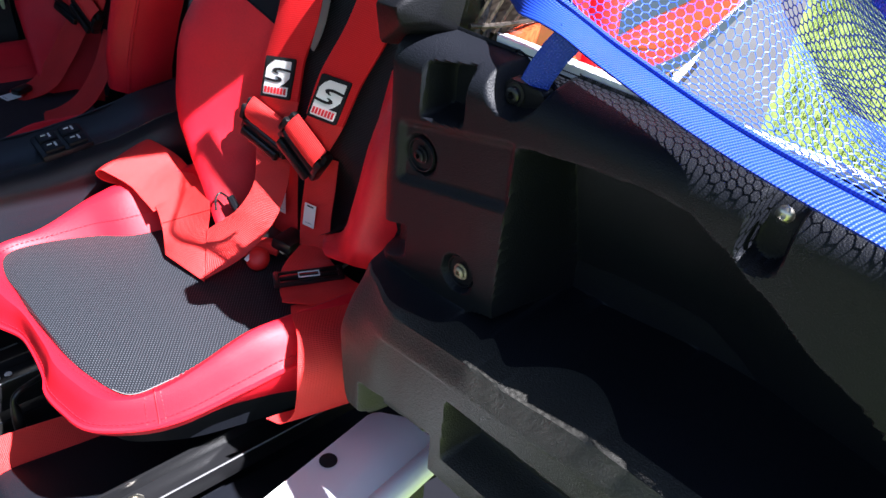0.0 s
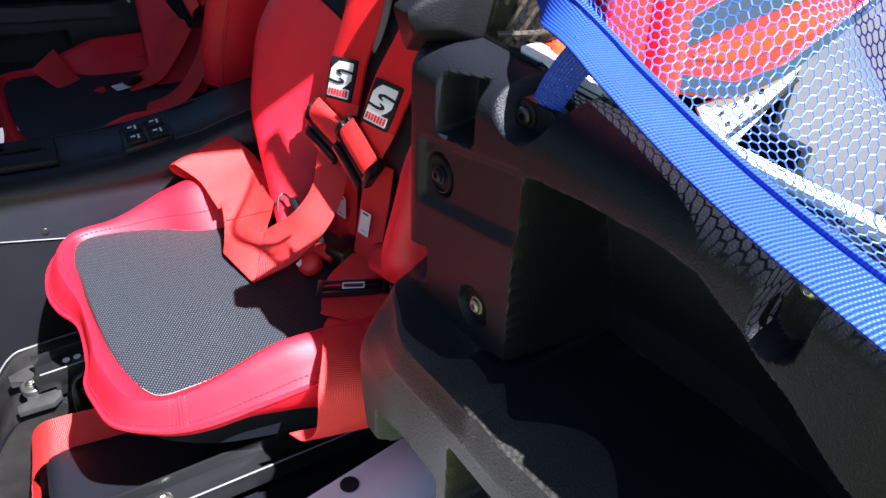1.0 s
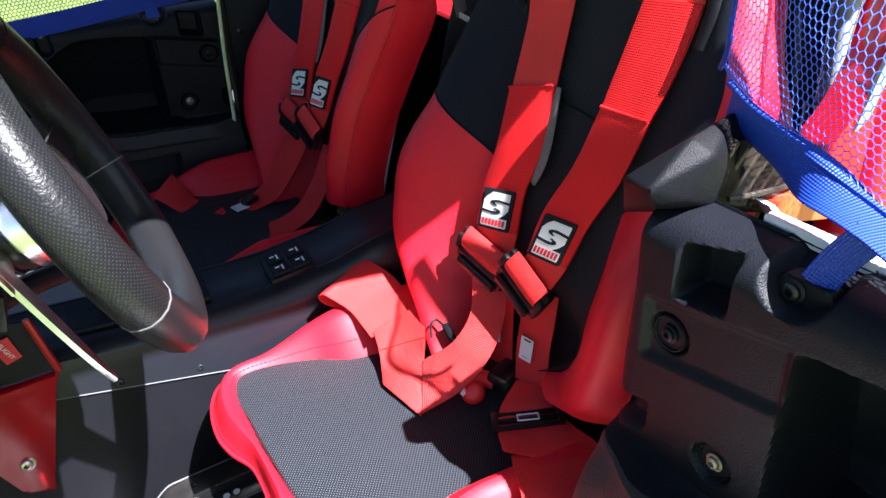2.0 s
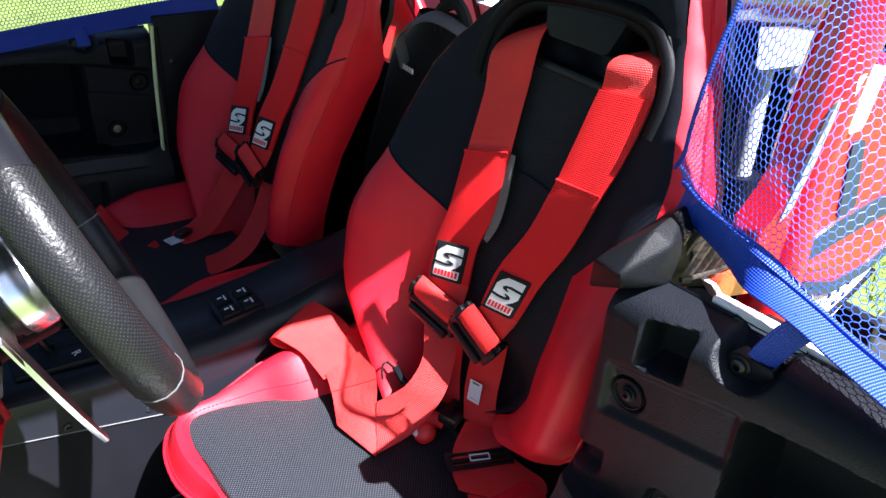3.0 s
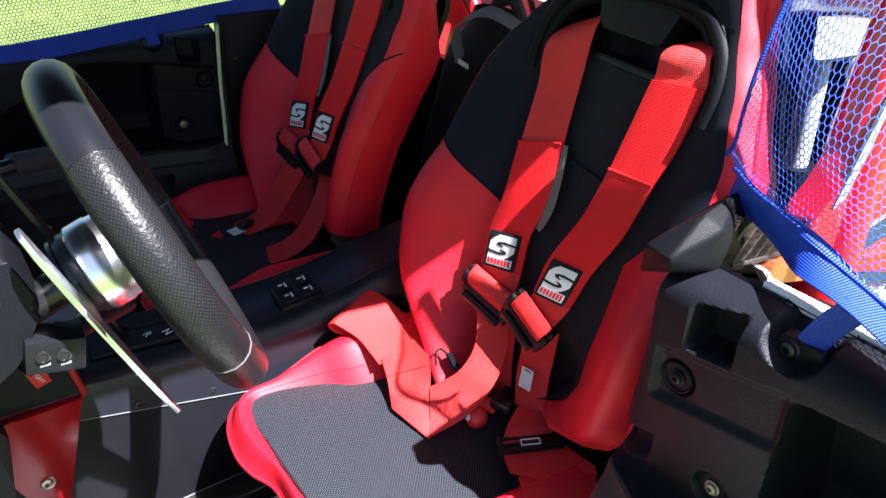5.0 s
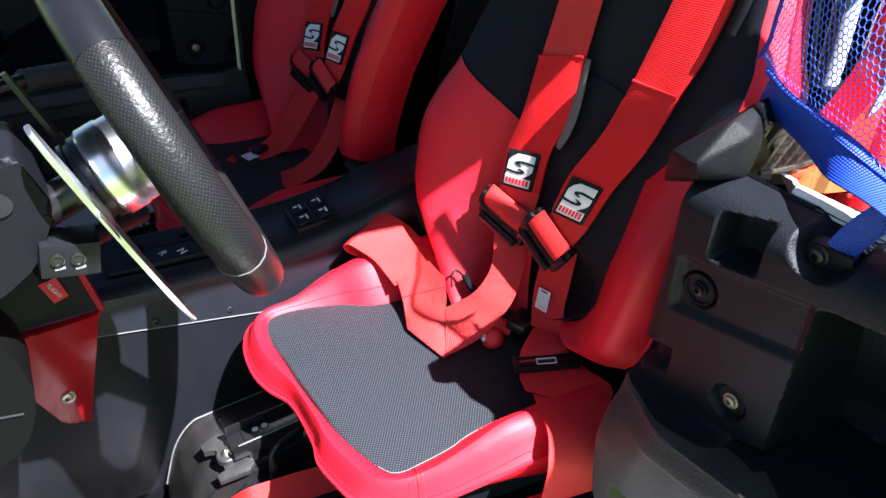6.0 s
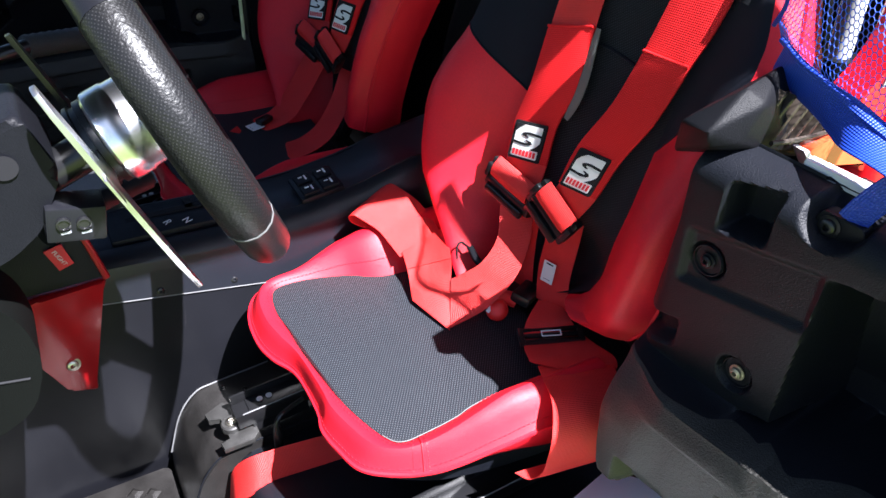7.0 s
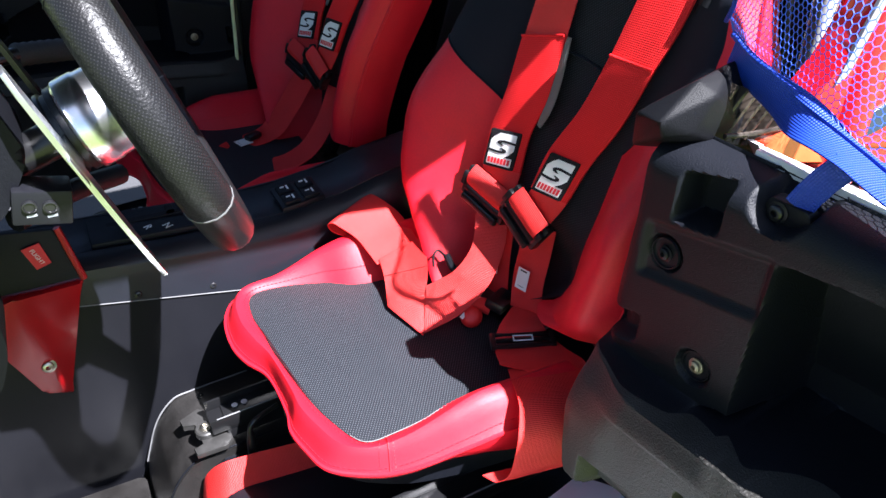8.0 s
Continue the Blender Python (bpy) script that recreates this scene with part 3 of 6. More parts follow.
        tube(bm, [back_face(1.0 * sg, v0 + (0.74 - v0) * k / 26, 0.0) for k in range(27)], 0.003, 6)
        part("piping", bm, M_VINYL, ob)
    # upper back and head pad, with the harness opening left free

    def upper(a, b):
        s = (-1 + 2 * a) * 0.91
        v = 0.578 + b * 0.165
        p = back_face(s, v)
        return p + BW * (0.030 * (1 - abs(s) ** 3) * math.sin(min(1, b * 1.25 + 0.12) * math.pi * 0.5) - 0.03 * step(0.8, 1, b))

    part("headrest", sheet(upper, 24, 10), M_FABRIC, ob, "black fabric head pad")
    for sg in (1, -1):
        part("headrest_wing", panel(0.62 * sg, 0.91 * sg, lambda s: 0.50, lambda s: 0.578, 8, 8), M_FABRIC, ob)
    bm = bmesh.new()
    hoop = [(-0.172, 0.470), (-0.172, 0.513), (-0.152, 0.560), (-0.095, 0.590), (0.077, 0.578), (0.134, 0.537), (0.146, 0.492), (0.144, 0.455)]
    tube(bm, spline([back_at(u, v, 0.012) for u, v in hoop], 5), 0.0095, 10)
    tube(bm, spline([back_at(u * 0.93, v - 0.010, 0.004) for u, v in hoop], 5), 0.009, 10)
    part("harness_guide", bm, M_CAP, ob, "black plastic harness guide frame")
    bm = bmesh.new()
    prism(bm, rounded([(-0.085, 0.580), (0.055, 0.580), (0.038, 0.535), (-0.070, 0.535)], 0.008), lambda u, v: back_at(u, v, 0.012), lambda u, v: back_at(u, v, -0.03), 0.004)
    part("guide_bridge", bm, M_PLASTIC, ob)
    bm = bmesh.new()
    prism(bm, rounded([(-0.175, 0.485), (-0.160, 0.585), (0.160, 0.585), (0.175, 0.485)], 0.02), lambda u, v: back_at(u, v, -0.05), lambda u, v: back_at(u, v, -0.07))
    for sg in (1, -1):
        box(bm, back_at(0.145 * sg, 0.53, -0.02), (0.06, 0.006, 0.09), pose(0, 0, 0, 0, 17, 0))
    box(bm, back_at(0, 0.500, -0.022), (0.055, 0.27, 0.012), pose(0, 0, 0, 0, 17, 0), 0.004)
    box(bm, back_at(0, 0.577, -0.022), (0.055, 0.25, 0.012), pose(0, 0, 0, 0, 17, 0), 0.004)
    part("guide_recess", bm, M_SMOOTH, ob)
    # rear shell

    def shell(a, b):
        s, v = -1 + 2 * a, -0.05 + b * 0.79
        return BO + Vector((0, s * (half_width(s, v) - 0.02), 0)) + BV * v - BW * 0.082

    part("back_shell", sheet(shell, 8, 16, 0.01), M_SMOOTH, ob, "black plastic shell")
    bm = bmesh.new()
    tube(bm, [back_at(u, 0.36 - 0.12 * (u / 0.13) ** 2 * 0.2, 0.0025) for u in [k / 10 * 0.24 - 0.12 for k in range(11)]], 0.0018, 5)
    part("cross_seam", bm, M_FABRIC, ob)
    return ob


def stitches(bm, line, pitch):
    """Short raised thread stitches along a line."""
    run, total = [], 0.0
    for a, b in zip(line, line[1:]):
        L = (b - a).length
        pos = (pitch - total % pitch) % pitch
        while pos < L:
            p = a.lerp(b, pos / L)
            d = (b - a).normalized()
            tube(bm, [p - d * pitch * 0.30, p + Vector((0, 0, 0.0006)), p + d * pitch * 0.30], 0.0007, 4)
            pos += pitch
        total += L


driver_seat = seat()
NEAR[0] = WIDE_INNER
passenger_seat = seat()
passenger_seat.location += BESIDE
NEAR[0] = WIDE_NEAR


# ---------------------------------------------------------------- harness
def patch(corners, parent):
    """Black sewn patch with a white field, two dark swooshes and a row of red bars; corners run from the upper far one."""
    tl, tr, br, bl = [Vector(c) for c in corners]
    at, hx, hy = (tl + tr + br + bl) / 4, (tr + br - tl - bl) / 4, (tl + tr - bl - br) / 4
    n = hx.cross(hy).normalized()

    def f(lift):
        return lambda u, v: at + hx * u + hy * v + n * lift

    bm = bmesh.new()
    prism(bm, rounded([(-1, -1), (1, -1), (1, 1), (-1, 1)], 0.08, 2), f(0.0012), f(-0.003))
    p = part("patch", bm, M_PRINT, parent, "black patch with white and red mark")
    bm = bmesh.new()
    prism(bm, rounded([(-.82, -.86), (.82, -.86), (.82, .84), (-.82, .84)], 0.06, 2), f(0.0018), f(0.001))
    part("white_field", bm, M_LABEL, p)
    swoosh = [(.84, .44), (.50, .47), (.10, .50), (-.22, .46), (-.38, .38), (-.30, .27), (-.02, .20), (.10, .22), (-.10, .31), (-.06, .37), (.30, .37), (.84, .32)]
    for turn in (1, -1):
        bm = bmesh.new()
        prism(bm, [(u * turn, (v - .14) * turn + .14) for u, v in swoosh], f(0.0023), f(0.0015))
        part("dark_mark", bm, M_PRINT, p)
    for tri_ in ([(-.84, .86), (-.84, .40), (-.62, .66), (-.30, .86)], [(.84, -.40), (.84, .02), (.62, -.20), (.30, -.40)]):
        bm = bmesh.new()
        prism(bm, tri_, f(0.0023), f(0.0015))
        part("dark_mark", bm, M_PRINT, p)
    for k in range(7):
        u = -.66 + k * .22
        bm = bmesh.new()
        prism(bm, [(u - .075, -.78), (u + .075, -.78), (u + .075, -.48), (u - .075, -.48)], f(0.0023), f(0.0015))
        part("red_bar", bm, M_REDPRINT, p)
    return p


def adjuster(at, along, across, parent, width=0.066):
    """Black steel three-bar strap adjuster with a fold of webbing over its top."""
    along, across = Vector(along).normalized(), Vector(across).normalized()
    across = (across - along * across.dot(along)).normalized()
    n = along.cross(across).normalized()
    if n.dot(Vector((-0.9, -0.3, 0.3))) < 0:
        n = -n
    rot = Matrix((across, along, n)).transposed().to_4x4()
    at = Vector(at)
    bm = bmesh.new()
    for v, t in ((-0.020, 0.012), (0.0, 0.006), (0.014, 0.006)):
        box(bm, at + along * v, (width + 0.012, t, 0.010), rot, 0.003)
    for s in (1, -1):
        box(bm, at + across * s * (width / 2 + 0.003) - along * 0.002, (0.008, 0.046, 0.014), rot, 0.003)
        box(bm, at + across * s * (width / 2 + 0.004) + n * 0.006, (0.009, 0.022, 0.014), rot, 0.003)
    a = part("adjuster", bm, M_BLACKSTEEL, parent, "black steel adjuster buckle")
    bm = ribbon(spline([at + along * 0.026 + n * 0.004, at + along * 0.016 + n * 0.010, at + along * 0.004 + n * 0.013, at - along * 0.006 + n * 0.008, at - along * 0.006 - n * 0.002], 5), tuple(across), width * 0.95, 0.003)
    part("strap_fold", bm, M_STRAP, a)
    bm = bmesh.new()
    box(bm, at - along * 0.026 + n * 0.008, (width * 0.96, 0.012, 0.008), rot, 0.003)
    box(bm, at - along * 0.013 + n * 0.004, (width * 1.05, 0.010, 0.008), rot, 0.003)
    part("pull_bar", bm, M_BLACKSTEEL, a)
    return a


def tag(at, along, across, parent, w=0.022, h=0.032):
    along, across = Vector(along).normalized(), Vector(across).normalized()
    across = (across - along * across.dot(along)).normalized()
    n = along.cross(across).normalized()
    if n.dot(Vector((-0.9, -0.3, 0.3))) < 0:
        n = -n
    at = Vector(at)
    f = lambda lift: (lambda u, v: at + across * u + along * v + n * (lift + 0.003 * (v / h) ** 2))
    bm = bmesh.new()
    prism(bm, [(-w / 2, -h / 2), (w / 2, -h / 2), (w / 2, h / 2), (-w / 2, h / 2)], f(0.0006), f(0))
    t = part("sewn_label", bm, M_LABEL, parent, "white sewn label with print bars")
    bm = bmesh.new()
    for k in range(5):
        v = -h * 0.36 + k * h * 0.18
        L = w * (0.36 if k % 2 else 0.28)
        prism(bm, [(-L, v), (L, v), (L, v + h * 0.07), (-L, v + h * 0.07)], f(0.0010), f(0.0004))
    part("print_bars", bm, M_PRINT, t)
    return t


def strap_between(pairs, thick=0.003, n=7):
    """A strap whose two edges run exactly through the given pairs of places."""
    left, right = spline([a for a, b in pairs], n), spline([b for a, b in pairs], n)
    bm = bmesh.new()
    uv = bm.loops.layers.uv.new("UVMap")
    cols, rows, run = 6, [], 0.0
    for i, (a, b) in enumerate(zip(left, right)):
        j0, j1 = max(i - 1, 0), min(i + 1, len(left) - 1)
        t = (left[j1] + right[j1] - left[j0] - right[j0]).normalized()
        nrm = t.cross(a - b).normalized()
        if i:
            run += ((a + b - left[i - 1] - right[i - 1]) * 0.5).length
        w = (a - b).length
        ring = [(bm.verts.new(b.lerp(a, (k / cols if s > 0 else 1 - k / cols)) + nrm * (s * thick * 0.5 * (0.35 if k in (0, cols) else 1.0))), (k / cols if s > 0 else 1 - k / cols) * w) for s in (1, -1) for k in range(cols + 1)]
        rows.append((ring, run))
    m = 2 * (cols + 1)
    for (q, d0), (w, d1) in zip(rows, rows[1:]):
        for k in range(m):
            k2 = (k + 1) % m
            f = bm.faces.new((q[k][0], q[k2][0], w[k2][0], w[k][0]))
            for loop, c in zip(f.loops, ((d0, q[k][1]), (d0, q[k2][1]), (d1, w[k2][1]), (d1, w[k][1]))):
                loop[uv].uv = c
    for ring, d in (rows[0], rows[-1]):
        bm.faces.new([v for v, c in ring])
    return bm


def harness():
    ob = thing("harness", (0.15, 0, 0.80), "red webbing racing harness hanging unbuckled over the seat", "harness", "seat harnesses")
    # shoulder straps: places of the far and near edge on the backrest, from the guide down
    far = ([((0.100, 0.548), (0.045, 0.560)), ((0.107, 0.502), (0.040, 0.543)), ((0.102, 0.436), (0.038, 0.467)), ((0.100, 0.355), (0.031, 0.378)), ((0.097, 0.275), (0.024, 0.292)), ((0.104, 0.217), (0.034, 0.236)), ((0.098, 0.163), (0.027, 0.180)), ((0.106, 0.127), (0.027, 0.142))], 0.026, 0.012, 3, 7)
    near = ([((-0.096, 0.560), (-0.148, 0.575)), ((-0.098, 0.537), (-0.150, 0.550)), ((-0.096, 0.501), (-0.158, 0.509)), ((-0.088, 0.433), (-0.152, 0.439)), ((-0.082, 0.385), (-0.140, 0.387)), ((-0.066, 0.312), (-0.124, 0.312)), ((-0.037, 0.242), (-0.099, 0.249)), ((-0.028, 0.184), (-0.084, 0.189)), ((-0.004, 0.148), (-0.068, 0.150))], 0.030, 0.014, 4, 8)
    for k, (run, wl, wr, crease, last) in enumerate((far, near)):
        pairs = [(back_at(*a, -0.045 if i == 0 else wl), back_at(*b, -0.045 if i == 0 else wr)) for i, (a, b) in enumerate(run)]
        s = part("shoulder_strap", strap_between(pairs, 0.004), M_STRAP, ob, "red shoulder strap")

        def sleeve(i0, i1, grow, lift, thick):
            out = []
            for a, b in pairs[i0:i1]:
                d = (b - a) * grow
                out.append((a - d + BW * lift, b + d + BW * lift))
            return strap_between(out, thick)

        part("shoulder_sleeve", sleeve(crease, last, 0.015, 0.002, 0.008), M_SLEEVE, s, "quilted red sleeve over the strap")
        if k:
            part("shoulder_sleeve", sleeve(2, crease + 1, 0.01, 0.002, 0.006), M_SLEEVE, s)
        a, b = pairs[crease]
        bm = bmesh.new()
        tube(bm, [a.lerp(b, t / 6) + BW * 0.0052 for t in range(7)], 0.0020, 6)
        part("sleeve_hem", bm, M_SLEEVE, s)
        if k == 0:
            edge = spline([q for p, q in pairs[crease:crease + 3]], 6)
            lining = [p + Vector((0, -0.007, 0)) + BW * 0.001 for p in edge[:11]]
            part("sleeve_lining", ribbon(lining, (0.1, 0.8, 0.2), [0.005 + 0.015 * math.sin((i + 1) / 12 * 3.14) for i in range(11)], 0.003), M_GREYWEB, s, "grey lining at the sleeve's open edge")
        (a, b), (c, d) = pairs[last - 2], pairs[last - 1]
        n = (b - a).cross(a - c).normalized()
        n = n if n.dot(BW) > 0 else -n
        patch([p + n * 0.0075 for p in (a.lerp(b, 0.08), a.lerp(b, 0.86), c.lerp(d, 0.86), c.lerp(d, 0.08))], s)
        (a, b), (c, d) = pairs[last - 1], pairs[last]
        along = ((a + b) - (c + d)).normalized()
        adjuster((c + d) / 2 + n * 0.006 - along * 0.006, along, d - c, ob, (d - c).length * 1.02)
    return ob


harness_driver = harness()
harness_pass = copy_thing(harness_driver, pose(*(harness_driver.location + BESIDE)))
# inner strap: from its adjuster down to the folded tip on the insert, back over the bolster in a loop
part("hanging_strap", strap_between([((0.136, 0.067, 0.962), (0.171, 0.032, 0.967)), ((0.114, 0.036, 0.928), (0.148, 0.002, 0.933)), ((0.083, 0.027, 0.900), (0.112, -0.020, 0.894)), ((0.056, 0.040, 0.878), (0.065, -0.023, 0.858)), ((0.046, 0.050, 0.866), (0.012, -0.012, 0.833))]), M_STRAP, harness_driver, "red strap hanging to the cushion")
part("lap_fold", strap_between([((0.008, 0.140, 0.870), (0.097, 0.164, 0.874)), ((0.008, 0.132, 0.864), (0.090, 0.142, 0.872)), ((0.004, 0.110, 0.852), (0.066, 0.086, 0.868)), ((-0.004, 0.085, 0.842), (0.046, 0.050, 0.862)), ((-0.011, 0.065, 0.836), (0.009, -0.015, 0.832))]), M_STRAP, harness_driver, "sunlit fold of red strap")
part("lap_loop", strap_between([((0.003, 0.136, 0.864), (0.088, 0.160, 0.866)), ((-0.002, 0.160, 0.874), (0.088, 0.195, 0.876)), ((-0.009, 0.188, 0.885), (0.084, 0.234, 0.886)), ((-0.027, 0.211, 0.898), (0.067, 0.263, 0.899)), ((-0.036, 0.223, 0.902), (0.055, 0.281, 0.903)), ((-0.041, 0.232, 0.893), (0.051, 0.290, 0.893)), ((-0.030, 0.224, 0.880), (0.060, 0.276, 0.880)), ((0.015, 0.190, 0.868), (0.095, 0.222, 0.872))]), M_STRAP, harness_driver, "sunlit loop of strap over the bolster")
bm = bmesh.new()
stitches(bm, [Vector((0.0045, 0.113, 0.8565)).lerp(Vector((0.068, 0.089, 0.8715)), k / 8) for k in range(9)], 0.004)
part("stitch_row", bm, M_STRAP, harness_driver)
# straps with sewn labels below the adjusters
side = Vector((0.25, -0.95, 0.15)).normalized()
for run, half in (((0.172, 0.045, 0.972, 0.166, 0.040, 0.930, 0.161, 0.036, 0.880, 0.150, 0.018, 0.840), 0.024), ((0.185, -0.030, 0.978, 0.178, -0.032, 0.935, 0.167, -0.038, 0.892, 0.150, -0.062, 0.860), 0.029)):
    pairs = [(Vector(run[i:i + 3]) - side * half, Vector(run[i:i + 3]) + side * half) for i in (0, 3, 6, 9)]
    st = part("hanging_strap", strap_between(pairs), M_STRAP, harness_driver)
    (a, b), (c, d) = pairs[1], pairs[2]
    mid = (c + d) / 2 + Vector((-0.001, 0, 0.004))
    along = (Vector(a) + Vector(b) - Vector(c) - Vector(d)).normalized()
    acr = Vector(b) - Vector(a)
    n = along.cross(acr).normalized()
    n = n if n.x < 0 else -n
    tag(mid + n * 0.004 - acr * 0.1, along, acr, st)
bm = bmesh.new()
box(bm, (0.115, 0.012, 0.850), (0.040, 0.045, 0.022), pose(0, 0, 0, 15, 10, 30), 0.006)
box(bm, (0.135, -0.02, 0.856), (0.05, 0.03, 0.016), pose(0, 0, 0, 10, 10, 30), 0.004)
part("latch", bm, M_BLACKSTEEL, harness_driver, "black latch hardware")
bm = bmesh.new()
tube(bm, spline([(0.075, -0.004, 0.842), (0.090, -0.004, 0.850), (0.105, -0.008, 0.852), (0.118, -0.02, 0.848)], 4), 0.011, 10)
lever = part("release_lever", bm, M_STRAP, harness_driver, "red release lever")
bm = bmesh.new()
box(bm, (0.078, -0.001, 0.853), (0.012, 0.010, 0.002), pose(0, 0, 0, 0, 0, 40))
part("lever_label", bm, M_LABEL, lever)
bm = bmesh.new()
tube(bm, spline([(0.074, 0.082, 0.872), (0.080, 0.094, 0.884), (0.090, 0.098, 0.888), (0.096, 0.085, 0.884)], 4), 0.0018, 8)
tube(bm, spline([(0.098, 0.085, 0.885), (0.100, 0.068, 0.872), (0.105, 0.055, 0.866)], 4), 0.006, 8)
part("buckle_tongue", bm, M_SMOOTH, harness_driver)
# outer lap belt: buckle, fold, then over the bolster's side and down
part("lap_belt", strap_between([((0.135, -0.050, 0.866), (0.152, -0.085, 0.872)), ((0.090, -0.085, 0.868), (0.146, -0.112, 0.873)), ((0.069, -0.114, 0.860), (0.150, -0.125, 0.864)), ((0.060, -0.138, 0.862), (0.150, -0.160, 0.868)), ((0.056, -0.152, 0.868), (0.152, -0.198, 0.876)), ((0.072, -0.180, 0.876), (0.146, -0.214, 0.872)), ((0.084, -0.186, 0.866), (0.142, -0.204, 0.862)), ((0.080, -0.165, 0.858), (0.140, -0.170, 0.855))]), M_STRAP, harness_driver, "red lap belt folded under its buckle")
bm = bmesh.new()
c = Vector((0.109, -0.119, 0.866))
acr = Vector((0.064, -0.028, 0.002)).normalized()
alg = Vector((0, 0, 1)).cross(acr)
rot = Matrix((acr, alg, acr.cross(alg))).transposed().to_4x4()
for u in (-0.011, 0.0, 0.011):
    box(bm, c + alg * u, (0.088, 0.0065, 0.006), rot, 0.002)
for u in (-0.041, 0.041):
    box(bm, c + acr * u, (0.008, 0.030, 0.007), rot, 0.002)
lb = part("lap_buckle", bm, M_BLACKSTEEL, harness_driver, "black slide buckle")
bm = bmesh.new()
for u, v, sx, sy in ((0, 0.005, 0.026, 0.0015), (0, -0.005, 0.026, 0.0015), (-0.013, 0, 0.0015, 0.0115), (0.013, 0, 0.0015, 0.0115)):
    box(bm, c + acr * u + alg * v + Vector((0, 0, 0.0042)), (sx, sy, 0.0012), rot)
part("buckle_outline", bm, M_LABEL, lb)
part("lap_belt_drop", strap_between([((0.060, -0.160, 0.866), (0.150, -0.190, 0.866)), ((0.045, -0.190, 0.880), (0.135, -0.225, 0.878)), ((0.028, -0.235, 0.886), (0.116, -0.258, 0.872)), ((0.012, -0.262, 0.862), (0.100, -0.273, 0.850)), ((0.008, -0.264, 0.825), (0.100, -0.275, 0.815)), ((0.003, -0.263, 0.801), (0.099, -0.273, 0.787)), ((-0.009, -0.256, 0.787), (0.090, -0.262, 0.776)), ((-0.020, -0.240, 0.788), (0.060, -0.245, 0.775))]), M_STRAP, harness_driver, "red lap belt hanging over the seat's side")

# red release knob with a small label, half under the inner strap
bm = bmesh.new()
m = Matrix.Translation((0.086, -0.018, 0.842)) @ pose(0, 0, 0, 35, -20, 0)
lathe(bm, [(0.0005, -0.008), (0.013, -0.008), (0.016, -0.004), (0.0165, 0.004), (0.013, 0.010), (0.008, 0.0125), (0.0005, 0.013)], m, 24)
knob = part("release_knob", bm, M_STRAP, harness_driver, "red fabric-covered release knob")
bm = bmesh.new()
box(bm, m @ Vector((-0.011, 0.006, 0.0105)), (0.010, 0.006, 0.0022), pose(0, 0, 0, 35, -20, 20), 0.0005)
part("label", bm, M_LABEL, knob, "small white label")

# passenger's lap belts lie loose on the cushion
part("lap_belt", strap_between([((0.086, 0.763, 0.950), (0.111, 0.698, 0.955)), ((0.036, 0.763, 0.880), (0.061, 0.703, 0.880)), ((-0.009, 0.763, 0.835), (0.011, 0.698, 0.835)), ((-0.074, 0.773, 0.822), (-0.084, 0.708, 0.822)), ((-0.124, 0.813, 0.828), (-0.149, 0.748, 0.824)), ((-0.154, 0.873, 0.870), (-0.204, 0.823, 0.850))]), M_STRAP, harness_pass, "red lap belt lying on the cushion")
lp = part("lap_belt", strap_between([((0.116, 0.638, 0.960), (0.131, 0.573, 0.965)), ((0.081, 0.623, 0.900), (0.091, 0.563, 0.900)), ((0.036, 0.618, 0.850), (0.041, 0.553, 0.850)), ((-0.019, 0.638, 0.824), (-0.034, 0.568, 0.824)), ((-0.074, 0.693, 0.826), (-0.114, 0.633, 0.824)), ((-0.084, 0.743, 0.828), (-0.134, 0.703, 0.826))]), M_STRAP, harness_pass)
tag((-0.052, 0.721, 0.829), (1, 0.3, 0), (-0.064, 0.973, 0.000), lp, 0.03, 0.03)
bm = bmesh.new()
box(bm, (-0.029, 0.730, 0.836), (0.035, 0.02, 0.012), pose(0, 0, 0, 0, 0, 30), 0.004)
part("latch", bm, M_BLACKSTEEL, harness_pass)

# ---------------------------------------------------------------- cabin: floor, tunnel, console
cab = thing("cab_tub", (0, 0.35, 0.40), "black moulded plastic cab floor and tunnel", "vehicle floor")
bm = bmesh.new()
box(bm, (-0.25, 0.35, 0.415), (1.7, 1.44, 0.02), None, 0.004)
part("floor_pan", bm, M_SMOOTH, cab)
bm = bmesh.new()
box(bm, (0.56, 0.35, 0.74), (0.02, 1.40, 0.66), None, 0.004)
part("rear_bulkhead", bm, M_SMOOTH, cab)
bm = bmesh.new()
prism(bm, [(-0.34, -0.185), (0.24, -0.185), (0.24, -0.310), (0.12, -0.300), (-0.34, -0.385)], lambda x, y: (x, y, 0.640), lambda x, y: (x, y, 0.60), 0.004)
part("floor_step", bm, M_PLASTIC, cab, "black plastic step beside the seat base")
bm = bmesh.new()
box(bm, (-1.05, 0.35, 0.78), (0.02, 1.40, 0.72), None, 0.004)
part("firewall", bm, M_SMOOTH, cab)
bm = bmesh.new()
box(bm, (0.715, -0.015, 1.065), (0.02, 0.35, 0.61), None, 0.004)
part("rear_screen", bm, M_PLASTIC, cab)


def seam_z(x):
    return 0.789 + (-0.18 - x) / 0.264 * 0.052 if x > -0.45 else 0.842 + (-0.45 - x) * 0.05


def deck_z(x):
    return lerp_table([(-0.9, 0.93), (-0.45, 0.905), (-0.20, 0.892), (-0.10, 0.893), (0.0, 0.905), (0.10, 0.93), (0.2, 0.945)], x)


